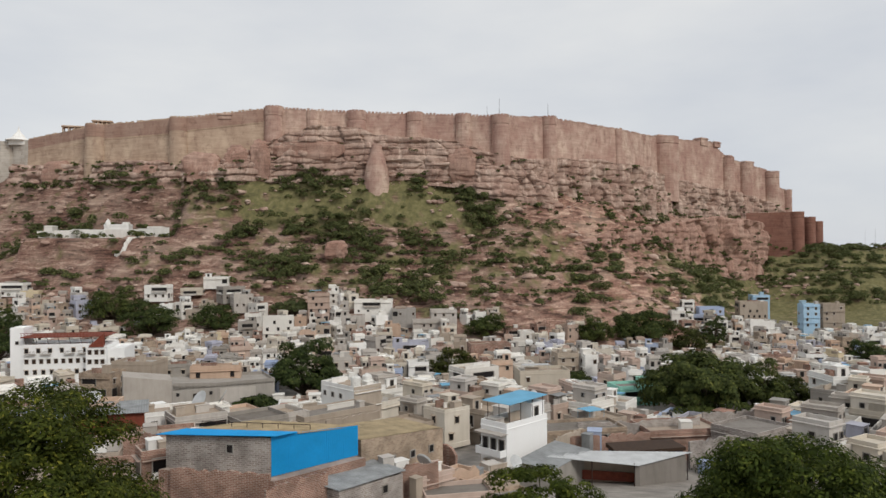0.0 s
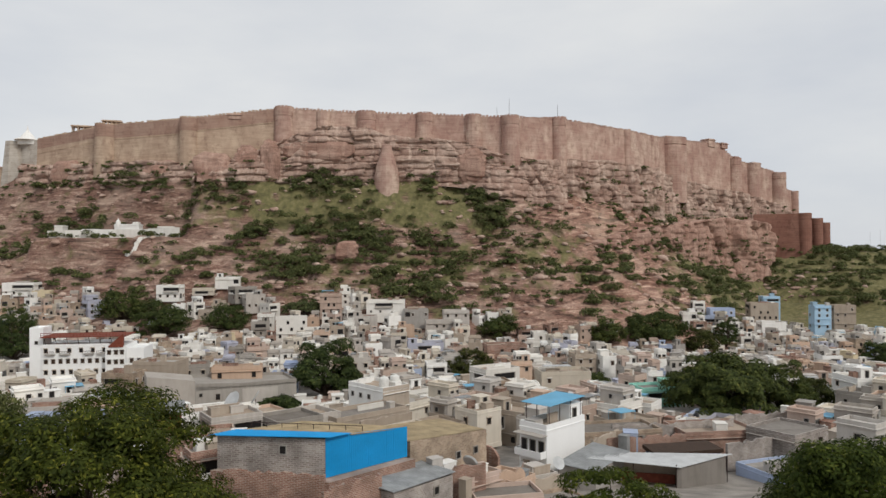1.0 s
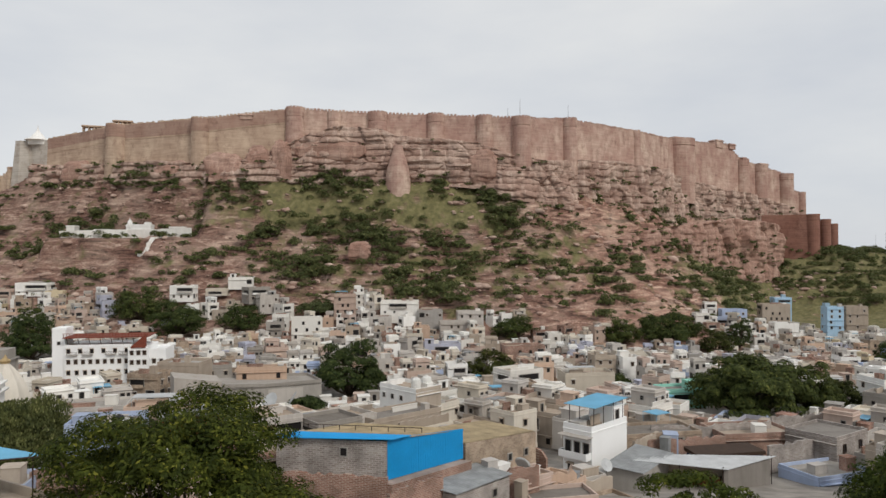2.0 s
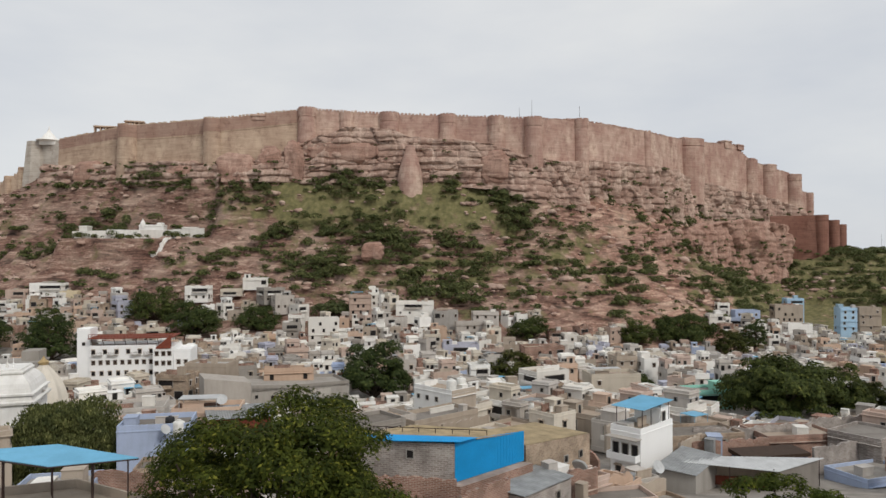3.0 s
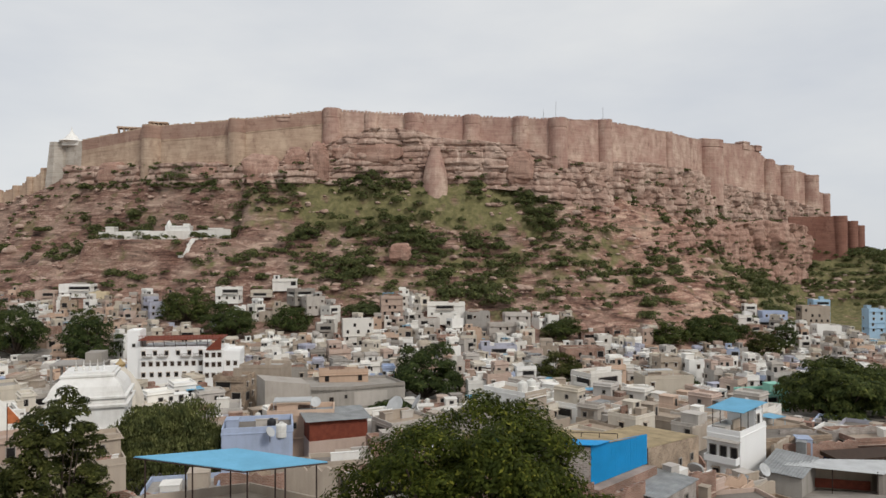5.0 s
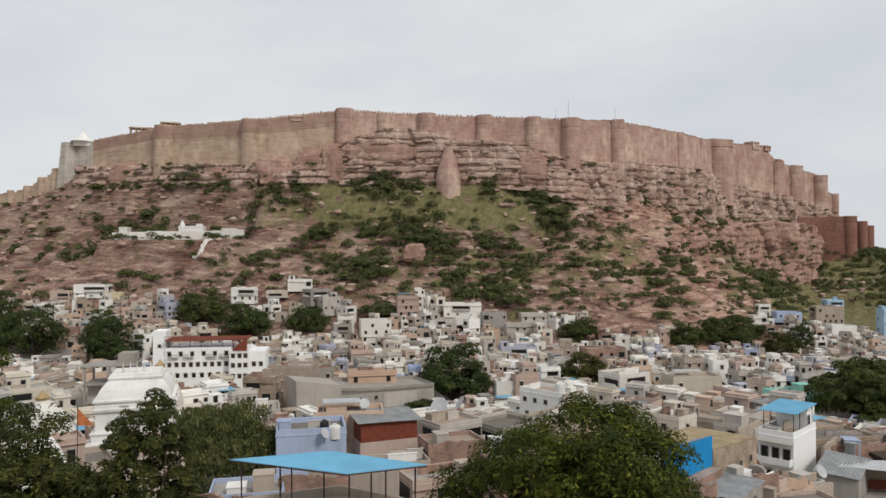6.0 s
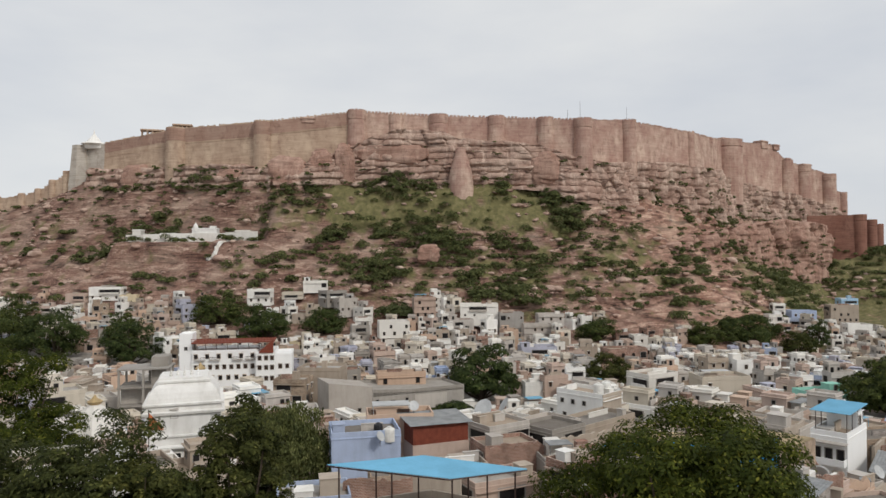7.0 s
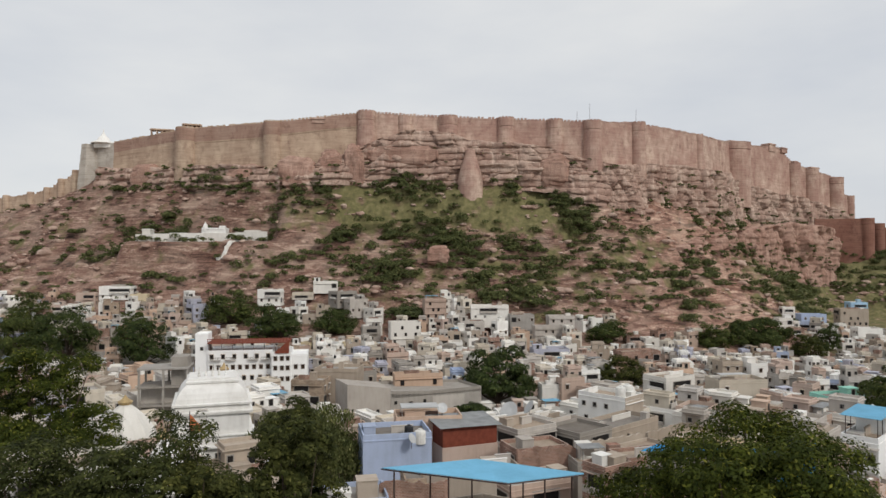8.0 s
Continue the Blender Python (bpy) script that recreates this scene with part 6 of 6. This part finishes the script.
for k, (x, y, ln, h, z, yaw, m) in enumerate(((36, 131, 24, 1.6, -0.4, 10, BLOCK), (29, 124, 15, 1.4, -1.0, 12, BRICK), (21.5, 122.5, 9, 1.6, -0.6, 48, BEIGE), (47, 122, 12, 1.5, -1.2, 20, BLOCK), (3.5, 104, 7, 2.6, -1.5, 40, PINK), (-0.5, 106.5, 6, 3.0, 0.5, -40, BRICK),
                                              (-16.5, 79.5, 8, 1.6, 5.4, 44, BRICK), (-26, 82.2, 13, 1.2, 6.0, -16, BRICK), (-3.5, 92.5, 6, 1.8, 3.0, 30, BRICK), (1, 96, 8, 1.6, 1.4, 20, PEACH), (7.5, 100.5, 7, 1.4, -0.6, 25, BEIGE), (-42, 106, 11, 2.4, 3.4, 12, BRICK),
                                              (-56, 96, 10, 1.6, 3.2, -14, BEIGE), (-62, 92, 9, 1.6, 3.4, 10, BRICK), (-66, 66, 9, 1.6, 9.6, -16, BRICK), (-30, 117, 12, 1.6, 2.6, 30, BEIGE), (-17, 133, 12, 1.3, 0.6, 42, BEIGE), (58, 140, 16, 1.8, -1.0, 14, BLOCK), (12, 133, 10, 1.4, 0.2, 44, BEIGE))):
    broken_wall(x, y, ln, h, z, yaw, m, 900 + k, "crumbling old masonry wall with a ragged top")
for x, y, z, yaw, r in ((-2.8, 95.8, 2.6, 150, 1.1), (10.5, 104.6, -0.2, 30, 1.0), (-58.5, 119.5, 6.8, 10, 0.9), (-46, 133.5, 3.2, -40, 1.9), (-42, 135, 3.6, -80, 1.5), (15.5, 122.0, 6.2, 40, 0.8), (-63, 106.5, 5.0, 60, 0.8)):
    dish(x, y, z, yaw, r)
shack = thing("tarpaulin_shack", 0, 0, 0, 0, "dark shack with a navy tarpaulin and brush-covered roof", "shed")
slab("body", shack, [(29, 117), (40, 119), (39, 123), (28, 121)], -7, -1.2, TARP)
slab("roof", shack, [(28.4, 116.6), (40.4, 118.7), (39.4, 123.4), (27.6, 121.4)], -1.2, [-0.8, -0.6, -0.4, -0.5], WOOD)
for k, (x, y, w, d, h, z, m) in enumerate(((-7.5, 91.5, 1.6, 1.4, 1.5, 4.4, LIGHTGREY), (-6.0, 93.2, 2.2, 1.6, 1.3, 3.6, WHITE), (-3.6, 90.2, 1.2, 1.2, 1.6, 2.0, BEIGE), (24.5, 121.5, 1.5, 1.5, 2.4, -1.4, TIN), (4.6, 98.0, 1.4, 1.2, 1.4, 0.9, TIN), (-12.6, 93.6, 2.6, 2.0, 1.2, 4.9, LIGHTGREY), (26.5, 125.0, 3.0, 2.4, 2.0, -1.2, BLUEWASH), (44, 129.5, 2.4, 2.0, 1.8, -0.6, WHITE))):
    st = thing("roof_box", x, y, z - 2.5, 35 + 7 * k, "small boxy store and tank stand on a roof", "box")
    bm = bmesh.new()
    stack(bm, w, d, [(0, 0), (0, h + 2.5), (0.08, h + 2.52), (0.08, h + 2.6)])
    part("body", bm, m, st)


# ---- scrub and boulders of the hillside ----
BUSHES = [(-232, 468, 4), (-222, 472, 4.5), (-204, 467, 3), (-183, 451, 4), (-234, 457, 4), (-277, 447, 5), (-298, 455, 4), (-225, 441, 6.5), (-260, 442, 5), (-185, 441, 4), (-162, 442, 5), (-135, 448, 6), (-144, 444, 5), (-85, 451, 7), (-100, 453, 5), (-64, 455, 5),
          (-16, 454, 5), (22, 446, 8), (34, 441, 5), (16, 451, 6), (-117, 430, 6), (-90, 433, 6), (-65, 431, 7), (-48, 426, 7), (-17, 431, 5), (-92, 402, 7), (-34, 392, 6), (-16, 390, 7), (116, 490, 3.5), (152, 508, 5)]


def scatter_scrub():
    rng = np.random.default_rng(77)
    n = 20000
    x = rng.uniform(-470, 560, n)
    y = rng.uniform(325, 690, n)
    z = land(x, y)
    d, top, side = along(x, y, CREST)

    def hump(cx, cz, wx, wz, k):
        return k * np.exp(-((x - cx) / wx) ** 2 - ((z - cz) / wz) ** 2)
    want = 0.24 + hump(-130, 80, 70, 8, 1.1) + hump(-20, 82, 55, 9, 1.0) + hump(60, 74, 40, 14, 0.5) + hump(-60, 42, 90, 14, 0.55) + hump(-50, 22, 90, 10, 0.45)
    want = want + hump(-225, 52, 50, 10, 1.1) + hump(190, 20, 70, 22, 0.55) + hump(300, 22, 120, 18, 0.5) + hump(170, 52, 70, 16, 0.55) + hump(30, 26, 60, 20, 0.3) + hump(-230, 76, 60, 8, 0.4)
    want = want + np.where(x > 280, 0.35, 0.0) - hump(-260, 26, 90, 14, 0.09)
    want = want * np.clip((fbm(x / 22, y / 14, 3, 90) - 0.28) * 4.0, 0.05, 1.5)
    want = want * np.interp(x, [150, 240, 320], [1.0, 0.8, 1.0])
    low = np.interp(x, [-300, -150, -40, 40, 120, 300], [9, 8, 4, -6, -6, -8])
    ok = (rng.random(n) < want * 0.95) & (side > 0) & (z > low) & (d > 7)
    x, y, z = x[ok], y[ok], z[ok]
    cs, rs = [], []
    for a, b, c in zip(x, y, z):
        r = rng.uniform(0.8, 1.6) + rng.exponential(0.8)
        r = min(r, 4.2)
        for _ in range(rng.integers(2, 5)):
            cs.append((a + rng.normal() * r * 1.0, b + rng.normal() * r * 0.7, c + r * rng.uniform(0.3, 0.9)))
            rs.append(r * rng.uniform(0.7, 1.25))
    for a, b, c, r in ((88, 496, 123.6, 1.2), (104, 508, 123.4, 1.8), (108, 511, 123.4, 1.4), (238, 642, 131, 1.6), (-176, 458, 91, 2.2)):
        cs += [(a, b, c), (a + r, b + r * 0.5, c - 0.2)]
        rs += [r, r * 0.8]
    for a, b, r in BUSHES:
        for _ in range(int(8 + 3 * r)):
            u, w = a + rng.normal() * r * 0.75, b - 4 + rng.normal() * r * 0.5
            cs.append((u, w, ground_at(u, w) + r * rng.uniform(0.2, 0.9)))
            rs.append(r * rng.uniform(0.35, 0.6))
    for spots in CLIFF_SPOTS:
        for a, b, c, h in spots:
            if rng.random() < 0.030 + 0.10 * (h < 0.12) + (0.09 if a > 60 and h < 0.7 else 0.0):
                r = rng.uniform(0.7, 2.0)
                for _ in range(3):
                    cs.append((a + rng.normal() * r * 0.8, b - 0.4 * r + rng.normal() * r * 0.4, c + r * rng.uniform(0.1, 0.7)))
                    rs.append(r * rng.uniform(0.7, 1.1))
    v, f = leaf_cloud(cs, rs, len(cs) * 46, 0.92, rng, 0.62)
    tagged(raw("hill_scrub", v, f, LEAF_SCRUB), "dark green thorny scrub over the rocky slopes", "shrubs", kind="stuff")
    return len(x)


def boulder_mesh(seed):
    bm = bmesh.new()
    bmesh.ops.create_icosphere(bm, subdivisions=2, radius=1.0)
    for v in bm.verts:
        k = noise.noise(v.co * 1.1 + Vector((seed * 3.1, 0, 0)))
        v.co *= 1 + 0.55 * k
        v.co.z *= 0.7
        v.co.z = round(v.co.z * 3.2) / 3.2 * 0.6 + v.co.z * 0.4
    me = bpy.data.meshes.new("boulder")
    bm.to_mesh(me)
    bm.free()
    return me


def scatter_boulders():
    rng = np.random.default_rng(31)
    n = 9500
    x, y = rng.uniform(-420, 330, n), rng.uniform(330, 600, n)
    z = land(x, y)
    d, top, side = along(x, y, CREST)
    low = np.interp(x, [-300, -150, -40, 40, 120, 300], [9, 8, 2, -8, -8, -8])
    k = np.clip((fbm(x / 30, y / 18, 3, 55) - 0.4) * 5, 0, 1)
    ok = (side > 0) & (z > low) & (d < 140) & (rng.random(n) < k)
    shapes = []
    for s in range(4):
        me = boulder_mesh(s)
        co = np.array([v.co[:] for v in me.vertices])
        fc = np.array([p.vertices[:] for p in me.polygons])
        shapes.append((co, fc))
        bpy.data.meshes.remove(me)
    vs, fs, base = [], [], 0
    for a, b, c in zip(x[ok], y[ok], z[ok]):
        co, fc = shapes[rng.integers(4)]
        r = 0.4 + rng.exponential(0.7)
        t = rng.uniform(0, 6.28)
        p = co * np.array((1.3, 1.0, 0.85)) * min(r, 4.0)
        p = np.stack([p[:, 0] * math.cos(t) - p[:, 1] * math.sin(t), p[:, 0] * math.sin(t) + p[:, 1] * math.cos(t), p[:, 2]], 1) + (a, b, c)
        vs.append(p)
        fs.append(fc + base)
        base += len(co)
    me_v, me_f = np.concatenate(vs), np.concatenate(fs)
    tagged(raw("hill_boulders", me_v, me_f, CLIFF), "pale broken sandstone boulders strewn over the hill", "boulders", kind="stuff")


scatter_scrub()
scatter_boulders()
scatter_town()
